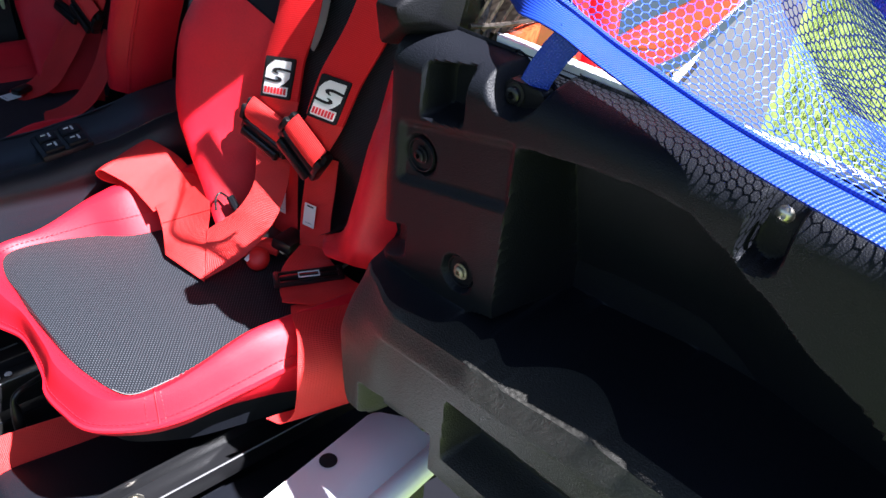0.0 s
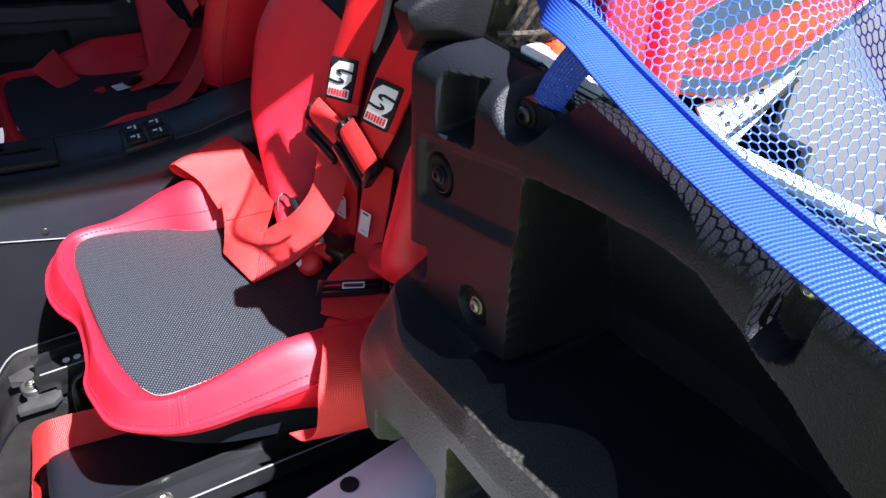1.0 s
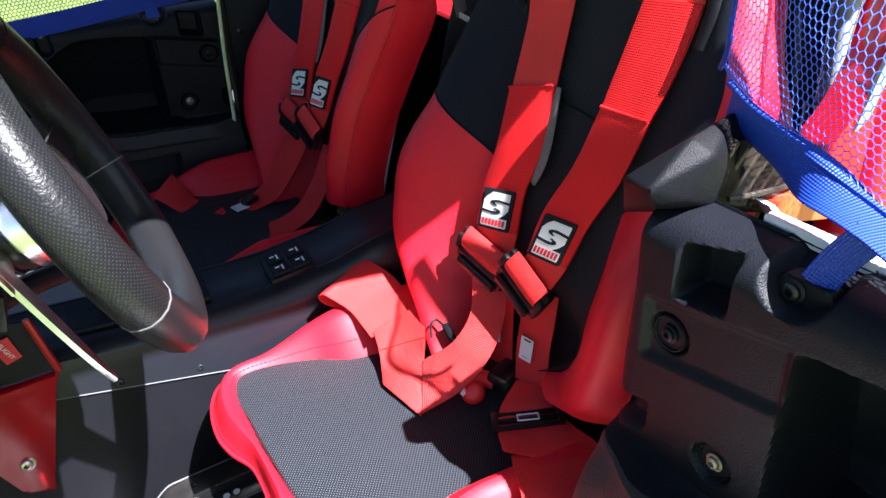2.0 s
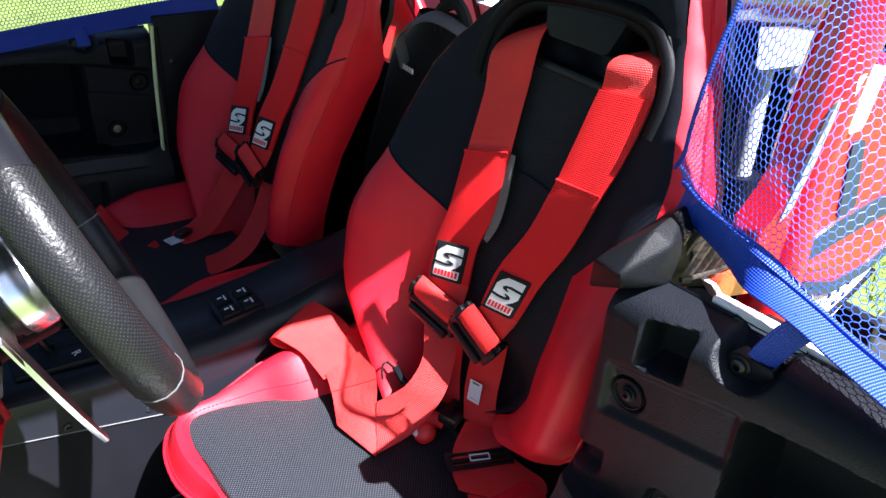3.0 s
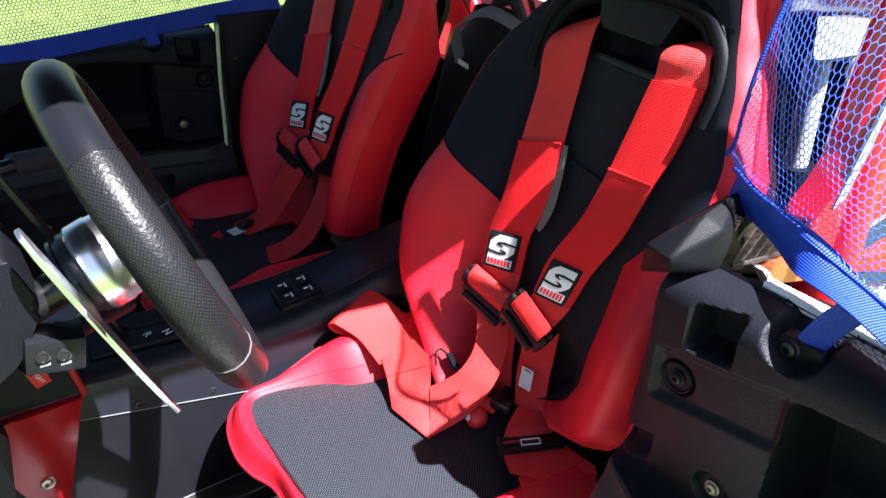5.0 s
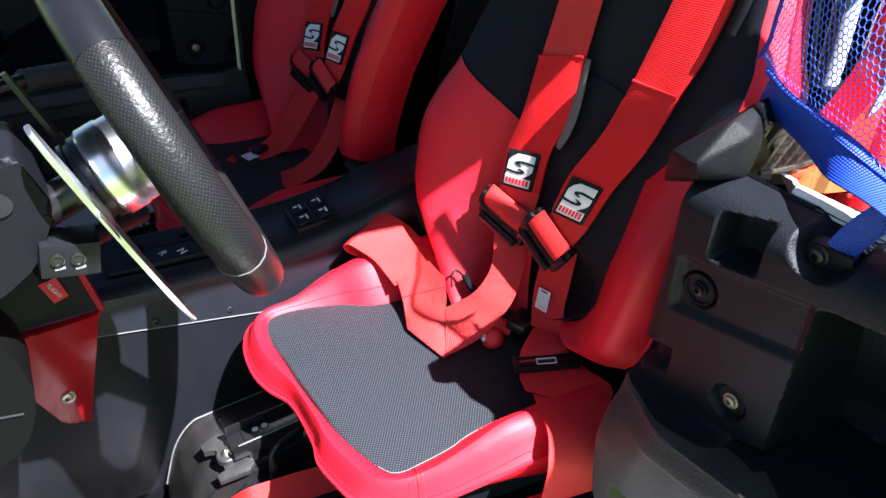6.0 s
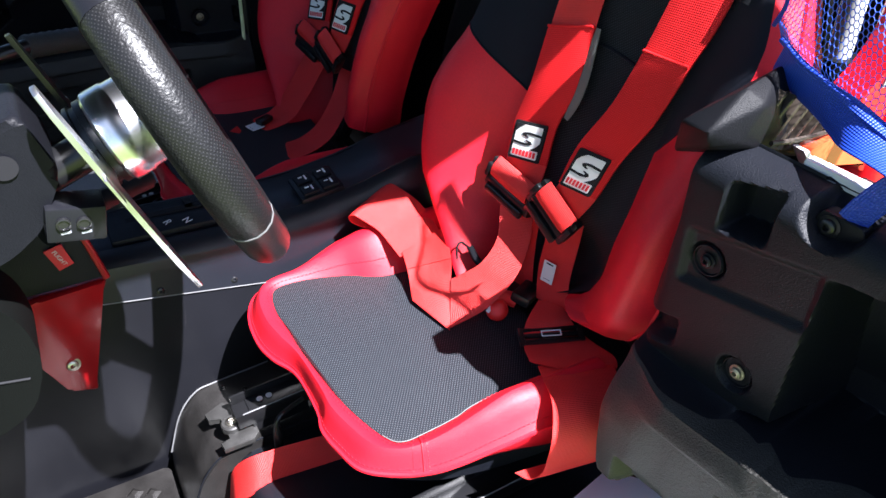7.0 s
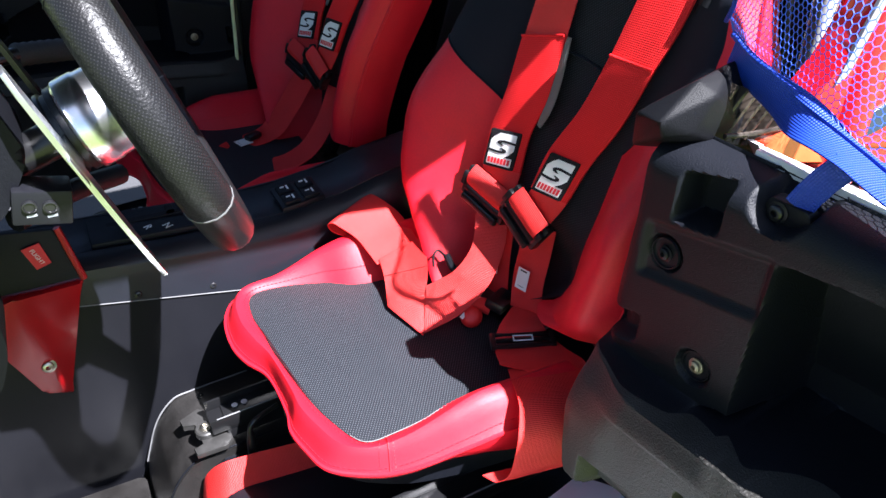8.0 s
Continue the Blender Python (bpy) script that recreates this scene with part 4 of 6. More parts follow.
def tunnel_side(a, b):
    x = -0.95 + a * 1.17
    z = 0.42 + b * (seam_z(x) - 0.42)
    y = 0.266 - 0.05 * step(-0.55, -0.85, x) + 0.012 * (1 - b) * step(0.5, 0.0, b) - 0.008 * math.sin(b * 3.1)
    return (x, y, z)


part("tunnel_side", sheet(tunnel_side, 40, 10, 0.004), M_SMOOTH, cab, "satin black tunnel side panel")


def tunnel_trim(a, b):
    x = -0.95 + a * 1.17
    z0, z1 = seam_z(x), deck_z(x)
    y = lerp_table([(0, 0.2635), (0.5, 0.267), (0.7, 0.270), (0.8, 0.277), (0.9, 0.287), (1, 0.302)], b) - 0.05 * step(-0.55, -0.85, x)
    z = z0 + 0.002 + (z1 - z0) * lerp_table([(0, 0), (0.5, 0.58), (0.7, 0.80), (0.8, 0.88), (0.9, 0.945), (1, 0.98)], b)
    return (x, y, z)


part("tunnel_trim", sheet(tunnel_trim, 40, 20, 0.004), M_DECK, cab)
bm = bmesh.new()
tube(bm, [(x, 0.2632 - 0.05 * step(-0.55, -0.85, x), seam_z(x) + 0.001) for x in [-0.56 + k * 0.02 for k in range(38)]], 0.0009, 5)
part("seam_edge", bm, M_LINE, cab, "pale line along the panel edge")


def deck(a, b):
    x = -0.95 + a * 1.17
    y = 0.302 + b * 0.11
    return (x, y, deck_z(x) - 0.010 * math.sin(b * math.pi))


part("console_deck", sheet(deck, 40, 8, 0.004), M_DECK, cab, "black console deck")


def far_side(a, b):
    x = -0.95 + a * 1.17
    return (x, 0.412 + 0.02 * math.sin(b * 1.57), deck_z(x) - b * (deck_z(x) - 0.42))


part("tunnel_far_side", sheet(far_side, 20, 8, 0.004), M_SMOOTH, cab)
for at in ((-0.228, 0.268, 0.812), (-0.339, 0.266, 0.832)):
    bolt("trim_bolt", at, (0, -1, 0.2), 0.008, cab, M_BLACKSTEEL)

# switch plate with four rockers
plate = thing("switch_panel", (-0.055, 0.345, 0.90), "black panel with four marked rocker switches on the console", "switch panel")
rot = pose(0, 0, 0, 0, -7, 0)
bm = bmesh.new()
box(bm, (-0.055, 0.338, 0.900), (0.075, 0.075, 0.012), rot, 0.004)
part("panel", bm, M_SMOOTH, plate)
for i in (0, 1):
    for j in (0, 1):
        c = Vector((-0.055, 0.338, 0.907)) + rot.to_3x3() @ Vector(((i - 0.5) * 0.034, (j - 0.5) * 0.034, 0))
        bm = bmesh.new()
        box(bm, c, (0.028, 0.028, 0.008), rot, 0.003)
        sw = part("rocker", bm, M_PLASTIC, plate)
        bm = bmesh.new()
        box(bm, c + Vector((0.004, 0, 0.0042)), (0.003, 0.014, 0.001), rot)
        box(bm, c + Vector((-0.004, 0.003, 0.0040)), (0.007, 0.003, 0.001), rot)
        part("symbol", bm, M_LABEL, sw)

# gear gate with its letters
gate = thing("gear_gate", (-0.28, 0.345, 0.90), "black gear shift gate with white letters", "gear selector")
bm = bmesh.new()
box(bm, (-0.285, 0.352, 0.899), (0.20, 0.085, 0.012), pose(0, 0, 0, 0, 2, 0), 0.004)
part("gate_plate", bm, M_PLASTIC, gate)
bm = bmesh.new()
for x, y, sx, sy in ((-0.285, 0.36, 0.16, 0.012), (-0.33, 0.35, 0.012, 0.03), (-0.26, 0.37, 0.012, 0.03)):
    box(bm, (x, y, 0.9055), (sx, sy, 0.004))
part("slot", bm, M_PRINT, gate)
for ch, x, y in (("P", -0.345, 0.325), ("R", -0.300, 0.330), ("N", -0.272, 0.322)):
    words(ch, 0.018, pose(x, y, 0.9062, 0, 0, -70), M_LABEL, gate, "letter")
bm = bmesh.new()
tube(bm, [(-0.33, 0.352, 0.90), (-0.36, 0.348, 0.98), (-0.38, 0.345, 1.04)], 0.006, 8)
part("lever", bm, M_BLACKSTEEL, gate)

# red bracket panel with its bolt
br = thing("red_side_panel", (-0.48, 0.258, 0.80), "glossy red plastic bracket panel on the tunnel", "trim panel")
bm = bmesh.new()
prism(bm, rounded([(-0.500, 0.890), (-0.404, 0.890), (-0.416, 0.868), (-0.443, 0.843), (-0.463, 0.692), (-0.500, 0.715), (-0.530, 0.800), (-0.530, 0.885)], 0.006, 3), lambda x, z: (x, 0.250 - 0.02 * step(-0.45, -0.55, x), z), lambda x, z: (x, 0.268, z), 0.004)
part("panel", bm, M_BRACKET, br)
bolt("bolt", (-0.485, 0.2465, 0.760), (0, -1, 0.1), 0.012, br, M_STEEL)
bm = bmesh.new()
prism(bm, [(-0.530, 0.893), (-0.408, 0.894), (-0.425, 0.975), (-0.530, 0.99)], lambda x, z: (x, 0.252 + (z - 0.9) * 0.1, z), lambda x, z: (x, 0.262 + (z - 0.9) * 0.1, z), 0.003)
part("upper_panel", bm, M_PLASTIC, br, "black upper panel with a red edge")
bm = bmesh.new()
prism(bm, [(-0.470, 0.958), (-0.446, 0.963), (-0.438, 0.930), (-0.458, 0.924)], lambda x, z: (x, 0.247 + (z - 0.9) * 0.1, z), lambda x, z: (x, 0.249 + (z - 0.9) * 0.1, z), 0.0008)
tg = part("cloth_tag", bm, M_REDPRINT, br, "red cloth tag with white lettering")
words("FLIGHT", 0.0085, pose(-0.4530, 0.2505, 0.9435, 90, 70, 0), M_LABEL, tg)
bm = bmesh.new()
tube(bm, [(-0.404, 0.250, 0.893), (-0.420, 0.258, 0.978)], 0.005, 8)
part("red_edge", bm, M_BRACKET, br)

# steering wheel
AX = Vector((math.cos(0.37), 0, math.sin(0.37)))
UPW = Vector((-math.sin(0.37), 0, math.cos(0.37)))
WC = Vector((-0.295, 0.004, 1.250))
wheel = thing("steering_wheel", WC - AX * 0.1, "black leather steering wheel on a polished quick-release hub", "steering wheel")
R = 0.163


def grip_piece(name, a0, a1, mat, rad, label=""):
    pts = []
    n = 40
    for k in range(n + 1):
        a = a0 + (a1 - a0) * k / n
        r = R * (1 - 0.10 * step(-0.72, -1.0, math.sin(a)))
        pts.append(WC + r * (math.cos(a) * Vector((0, -1, 0)) + math.sin(a) * UPW))
    bm = bmesh.new()
    tube(bm, pts, rad, 16)
    return part(name, bm, mat, wheel, label)


grip_piece("grip", radians(-20), radians(52), M_LEATHER, 0.0235, "perforated black leather grip")
grip_piece("grip", radians(128), radians(200), M_LEATHER, 0.0235)
grip_piece("rim_top", radians(52), radians(128), M_SMOOTH, 0.0230, "smooth black leather")
grip_piece("rim_bottom", radians(200), radians(340), M_RIM, 0.0230, "satin smooth black lower rim")
for a in (-20, 52, 128, 200):
    grip_piece("seam_ring", radians(a - 0.3), radians(a + 0.3), M_THREAD if a in (-20, 200) else M_SMOOTH, 0.0240, "grey stitched seam")
bm = bmesh.new()
for a in (radians(0), radians(180), radians(-90)):
    d = math.cos(a) * Vector((0, -1, 0)) + math.sin(a) * UPW
    s = AX.cross(d)
    q = [WC - AX * 0.035 + d * 0.02 + s * 0.022, WC - AX * 0.004 + d * R * 0.93 + s * 0.014, WC - AX * 0.004 + d * R * 0.93 - s * 0.014, WC - AX * 0.035 + d * 0.02 - s * 0.022]
    f = [bm.verts.new(p) for p in q] + [bm.verts.new(p - AX * 0.004) for p in q]
    for idx in ((0, 1, 2, 3), (7, 6, 5, 4), (0, 4, 5, 1), (1, 5, 6, 2), (2, 6, 7, 3), (3, 7, 4, 0)):
        bm.faces.new([f[i] for i in idx])
part("spokes", bm, M_BLACKSTEEL, wheel)
MH = Matrix.Translation(WC) @ AX.to_track_quat("Z", "Y").to_matrix().to_4x4()
bm = bmesh.new()
lathe(bm, [(0.01, -0.0715), (0.045, -0.0715), (0.047, -0.069), (0.047, -0.050), (0.0455, -0.048), (0.0455, -0.022), (0.042, -0.020), (0.042, -0.004), (0.001, -0.003)], MH, 48)
part("release_hub", bm, M_CHROME, wheel, "polished aluminium quick-release hub")
bm = bmesh.new()
lathe(bm, [(0.03, -0.090), (0.043, -0.090), (0.043, -0.086), (0.040, -0.085), (0.040, -0.080), (0.044, -0.079), (0.044, -0.0725), (0.03, -0.0716)], MH, 40)
part("hub_groove", bm, M_BLACKSTEEL, wheel, "black ring grooves")
bm = bmesh.new()
lathe(bm, [(0.005, -0.26), (0.019, -0.26), (0.019, -0.0905), (0.005, -0.0904)], MH, 24)
part("column_shaft", bm, M_BLACKSTEEL, wheel, "black steering shaft")
# thin polished shift paddles behind the rim
EDGE = [(0.074, 0.102), (0.080, 0.098), (0.085, 0.080), (0.088, 0.050), (0.090, 0.020), (0.090, -0.010), (0.090, -0.040), (0.089, -0.070), (0.087, -0.100), (0.084, -0.125), (0.078, -0.150)]
for sg in (1, -1):
    bm = bmesh.new()
    inner_ = [(u - 0.004 - 0.022 * math.sin((k + 0.3) / 10.6 * 3.14), v) for k, (u, v) in enumerate(EDGE)][::-1]
    shape = EDGE + inner_ if sg > 0 else [q for q in EDGE if q[1] > -0.05] + [q for q in inner_ if q[1] > -0.05]
    prism(bm, shape, lambda u, v: WC - AX * (0.0855 - 0.0055 * sg) + Vector((0, -sg, 0)) * u + UPW * v, lambda u, v: WC - AX * (0.0905 - 0.0055 * sg) + Vector((0, -sg, 0)) * u + UPW * v, 0.0008)
    box(bm, WC - AX * (0.0872 - 0.0055 * sg) + Vector((0, -sg * 0.07, 0)), (0.0028, 0.06, 0.03), pose(0, 0, 0, 0, -21, 0), 0.001)
    part("blade", bm, M_PADDLE if sg > 0 else M_BLACKSTEEL, wheel, "thin polished metal blade")

# column shroud and the ignition block
shroud = thing("column_shroud", (-0.50, 0.0, 1.12), "grey plastic steering column shroud with two buttons", "steering column")
bm = bmesh.new()
SH = lambda y: (lambda d, v: WC - AX * d + UPW * v + Vector((0, y, 0)))
prism(bm, rounded([(0.112, 0.078), (0.117, 0.014), (0.140, -0.006), (0.167, -0.026), (0.20, -0.034), (0.42, -0.034), (0.42, 0.090)], 0.010, 4), SH(-0.042), SH(0.042), 0.008, 3)
part("shroud", bm, M_GREY, shroud)
bm = bmesh.new()
lathe(bm, [(0.001, 0.0), (0.010, 0.0), (0.012, 0.002), (0.001, 0.002)], Matrix.Translation(SH(-0.0425)(0.150, 0.045)) @ pose(0, 0, 0, 90, 0, 0), 20)
part("port", bm, M_PRINT, shroud, "dark round port")
bm = bmesh.new()
box(bm, (-0.410, -0.030, 1.170), (0.052, 0.036, 0.036), pose(0, 0, 0, 0, 12, 0), 0.003)
ig = part("button_block", bm, M_SMOOTH, shroud)
for k in (-1, 1):
    bm = bmesh.new()
    lathe(bm, [(0.001, 0), (0.0065, 0), (0.0065, 0.003), (0.0050, 0.0035), (0.0045, 0.002), (0.001, 0.002)], Matrix.Translation((-0.412 + k * 0.0085, -0.048, 1.173 - k * 0.002)) @ pose(0, 0, 0, 90, 0, 0), 18)
    part("button", bm, M_BLACKSTEEL, ig)
    bm = bmesh.new()
    box(bm, (-0.412 + k * 0.0085, -0.0484, 1.163 - k * 0.002), (0.009, 0.0006, 0.0025), None)
    part("print_bar", bm, M_GREYFILM, ig)
for y, z in ((0.035, 1.185), (-0.005, 1.14)):
    bm = bmesh.new()
    tube(bm, spline([(-0.44, y, z), (-0.385, y + 0.05, z - 0.005), (-0.33, y + 0.10, z - 0.02)], 6), 0.012, 10)
    part("stalk", bm, M_PLASTIC, shroud)
# lower dash edge near the driver's knee
knee = thing("knee_panel", (-0.72, 0.02, 0.70), "grey-green plastic lower dash panel, darkened for shade", "dashboard")
bm = bmesh.new()
prism(bm, rounded([(-0.80, 1.12), (-0.525, 1.112), (-0.487, 1.06), (-0.482, 1.00), (-0.507, 0.938), (-0.56, 0.912), (-0.80, 0.88)], 0.025, 6), lambda x, z: (x, -0.02, z), lambda x, z: (x, 0.06, z), 0.012, 3)
part("panel", bm, M_OLIVE, knee)
bm = bmesh.new()
tube(bm, [(-0.80, -0.0205, 1.03), (-0.62, -0.0205, 1.01), (-0.50, -0.0205, 0.985)], 0.0016, 6)
part("panel_seam", bm, M_PRINT, knee)
bolt("panel_bolt", (-0.56, -0.0205, 0.965), (0, -1, 0), 0.007, knee, M_BLACKSTEEL)
bm = bmesh.new()
box(bm, (-0.86, 0.35, 1.02), (0.32, 1.34, 0.26), pose(0, 0, 0, 0, 12, 0), 0.04, 4)
tagged(part("dashboard", bm, M_SMOOTH, None), "black plastic dashboard across the cab", "dashboard")

# passenger grab handle
grab = thing("grab_handle", (-0.42, 0.80, 1.0), "black ribbed rubber passenger grab handle", "handle")
bm = bmesh.new()
tube(bm, spline([(-0.62, 0.55, 1.05), (-0.50, 0.55, 1.11), (-0.40, 0.58, 1.12), (-0.30, 0.66, 1.09)], 6), 0.012, 10)
part("bar", bm, M_BLACKSTEEL, grab)
bm = bmesh.new()
line = spline([(-0.42, 0.575, 1.120), (-0.36, 0.61, 1.108), (-0.29, 0.67, 1.085)], 10)
tube(bm, line, 0.018, 14, radii=[0.0175 + 0.0015 * (k % 2) for k in range(len(line))])
part("rubber_grip", bm, M_RUBBER, grab)

# seat base, sliding rail, adjuster lever
sb = thing("seat_base", (-0.1, 0.0, 0.43), "black steel seat base with sliding rails and bolts", "seat base")
bm = bmesh.new()
prism(bm, rounded([(-0.398, 0.42), (-0.389, 0.496), (-0.362, 0.569), (-0.329, 0.609), (-0.294, 0.617), (0.25, 0.655), (0.25, 0.42)], 0.012), lambda x, z: (x, 0.258, z), lambda x, z: (x, 0.10, z), 0.006)
part("moulded_base", bm, M_SCUFF, sb, "scuffed black moulded base")
# rim tubes; the far one is pale to paint the highlight along it
for y in (0.257, 0.102):
    bm = bmesh.new()
    tube(bm, spline([(-0.391, y, 0.490), (-0.363, y, 0.568), (-0.330, y, 0.6095), (-0.294, y, 0.618), (-0.20, y, 0.625)], 6), 0.0014, 6)
    part("base_rim", bm, M_LINE if y > 0.15 else M_PLASTIC, sb, "base rim, pale highlight painted on the far one")
for x, y, z in ((-0.285, 0.238, 0.618), (-0.255, 0.215, 0.620)):
    bolt("base_screw", (x, y, z), (0, 0, 1), 0.006, sb, M_BLACKSTEEL)
bm = bmesh.new()
prism(bm, rounded([(-0.33, 0.42), (-0.30, 0.60), (0.25, 0.645), (0.25, 0.42)], 0.02), lambda x, z: (x, 0.10, z), lambda x, z: (x, -0.19, z), 0.006)
part("base_box", bm, M_PLASTIC, sb)
for y in (0.13, -0.175):
    bm = bmesh.new()
    rr = pose(0, 0, 0, 0, -4, 0)
    box(bm, (-0.06, y, 0.672), (0.46, 0.045, 0.012), rr, 0.002)
    part("rail", bm, M_BLACKSTEEL, sb)
    for dy in (-0.022, 0.022):
        bm = bmesh.new()
        box(bm, (-0.06, y + dy, 0.684), (0.46, 0.004, 0.024), rr, 0.001)
        part("rail_lip", bm, M_BLACKSTEEL, sb)
    bm = bmesh.new()
    tube(bm, [(-0.28, y - 0.0245, 0.682), (0.16, y - 0.0245, 0.712)], 0.0011, 5)
    part("rail_edge", bm, M_LINE, sb, "pale line along the rail edge")
    bolt("rail_bolt", (-0.165, y, 0.675), (0, 0, 1), 0.011, sb, M_STEEL)
bm = bmesh.new()
prism(bm, [(-0.329, 0.171), (-0.298, 0.185), (-0.262, 0.150), (-0.262, 0.100), (-0.273, 0.088), (-0.319, 0.088), (-0.321, 0.104), (-0.304, 0.104), (-0.307, 0.152), (-0.3265, 0.154)], lambda x, y: (x, y, 0.642), lambda x, y: (x, y, 0.632), 0.002)
part("bracket", bm, M_STRUT, sb, "grey steel mounting bracket with a square notch")
bm = bmesh.new()
lathe(bm, [(0.0005, 0.0), (0.016, 0.0), (0.016, 0.010), (0.014, 0.012), (0.0005, 0.012)], Matrix.Translation((-0.297, 0.128, 0.640)), 24)
part("bracket_sleeve", bm, M_STRUT, sb)
bolt("bracket_bolt", (-0.297, 0.128, 0.652), (0, 0, 1), 0.009, sb, M_STEEL)
bm = bmesh.new()
box(bm, (-0.222, 0.134, 0.664), (0.090, 0.042, 0.012), pose(0, 0, 0, 0, -4, 0), 0.002)
box(bm, (-0.222, 0.112, 0.652), (0.090, 0.005, 0.034), pose(0, 0, 0, 0, -4, 0), 0.001)
part("slide_plate", bm, M_BLACKSTEEL, sb)
# white discs paint the sunlight showing in the plate's two holes
for k in (0, 1):
    bm = bmesh.new()
    lathe(bm, [(0.0005, 0), (0.0050, 0), (0.0050, 0.0015), (0.0005, 0.0015)], Matrix.Translation((-0.246 + k * 0.015, 0.137, 0.6694 + k * 0.001)), 14)
    part("lit_hole_disc", bm, M_LABEL, sb, "white disc painting a sunlit hole in the slide plate")
bm = bmesh.new()
lever = spline([(-0.190, 0.088, 0.690), (-0.222, 0.076, 0.690), (-0.238, 0.070, 0.682), (-0.240, 0.070, 0.655), (-0.242, 0.070, 0.593)], 5)
tube(bm, lever, 0.0045, 10, radii=[0.0038 + 0.0040 * step(0.55, 0.80, k / (len(lever) - 1)) - 0.003 * step(0.9, 1.0, k / (len(lever) - 1)) for k in range(len(lever))])
part("slide_lever", bm, M_BLACKSTEEL, sb, "black seat slide lever")
sb2 = copy_thing(sb, pose(-0.145, 0.69, 0.428))
# red lower strap lying from under the seat to the footwell
anti = thing("lower_strap", (-0.3, 0.02, 0.45), "red webbing strap from under the seat to the footwell", "strap")
low = spline([(-0.06, 0.012, 0.635), (-0.161, 0.025, 0.625), (-0.247, 0.040, 0.620), (-0.290, 0.046, 0.614), (-0.318, 0.064, 0.575), (-0.335, 0.074, 0.50), (-0.345, 0.078, 0.44)], 7)
part("strap", ribbon(low, (-0.25, -0.50, -0.80), 0.052, 0.003), M_STRAP, anti)

# tread plate in the footwell
mat_ = thing("foot_tread", (-0.6, 0.02, 0.43), "black studded plastic foot tread", "floor mat")
bm = bmesh.new()
prism(bm, rounded([(-0.95, -0.26), (-0.400, -0.26), (-0.400, 0.262), (-0.95, 0.262)], 0.012), lambda x, y: (x, y, 0.452), lambda x, y: (x, y, 0.43), 0.004)
part("tread_plate", bm, M_SCUFF, mat_)
stud = bpy.data.meshes.new("stud")
bm = bmesh.new()
vs = [bm.verts.new(p) for p in ((-.011, -.011, 0), (.011, -.011, 0), (.011, .011, 0), (-.011, .011, 0), (-.004, -.004, .006), (.004, -.004, .006), (.004, .004, .006), (-.004, .004, .006))]
for idx in ((4, 5, 6, 7), (0, 1, 5, 4), (1, 2, 6, 5), (2, 3, 7, 6), (3, 0, 4, 7)):
    bm.faces.new([vs[i] for i in idx])
bm.to_mesh(stud)
bm.free()
stud.materials.append(M_SCUFF)
for i in range(10):
    for j in range(11):
        s = new("stud", stud)
        s.parent = mat_
        s.location = Vector((-0.440 - i * 0.027, 0.215 - j * 0.027 + (0.0135 if i % 2 else 0), 0.452)) - mat_.location
        s.rotation_euler = (0, 0, radians(45))

# aluminium sill plate
sill = thing("sill_plate", (0.02, -0.29, 0.68), "polished aluminium side sill plate with a dark hole", "sill plate")
bm = bmesh.new()
prism(bm, rounded([(0.114, -0.264), (0.145, -0.300), (0.150, -0.356), (-0.40, -0.47), (-0.40, -0.385)], 0.01), lambda x, y: (x, y, 0.742), lambda x, y: (x, y, 0.734), 0.002)
part("plate", bm, M_PLATE, sill)
bm = bmesh.new()
tube(bm, [(0.15, -0.358, 0.732), (-0.40, -0.476, 0.732)], 0.016, 12)
part("rolled_edge", bm, M_PLATE, sill)
bm = bmesh.new()
lathe(bm, [(0.0005, 0), (0.010, 0), (0.011, 0.0015), (0.0005, 0.002)], Matrix.Translation((0.026, -0.301, 0.7422)), 20)
part("hole_plug", bm, M_PRINT, sill)
bm = bmesh.new()
box(bm, (-0.15, -0.36, 0.575), (0.62, 0.07, 0.27), pose(0, 0, 0, 0, 0, 12.5), 0.01)
tagged(part("side_sill", bm, M_PLASTIC, None), "black plastic side sill below the door opening", "sill")


# ---------------------------------------------------------------- doors
def rr2(a, z, a0, a1, z0, z1, soft):
    return step(a0, a0 + soft, a) * step(a1, a1 - soft, a) * step(z0, z0 + soft, z) * step(z1, z1 - soft, z)


BIN_TOP = [(0.14, 1.112), (0.17, 1.119), (0.22, 1.126), (0.27, 1.130), (0.30, 1.129), (0.33, 1.116), (0.36, 1.099), (0.42, 1.066), (0.55, 0.99), (0.75, 0.90)]


LEDGE = [(-0.05, 0.896), (0.0, 0.900), (0.044, 0.906), (0.099, 0.918), (0.142, 0.934), (0.20, 0.936)]


def ridge_z(a):
    return 0.920 + 0.010 * step(0.05, 0.20, a) + 0.012 * step(0.20, 0.32, a)


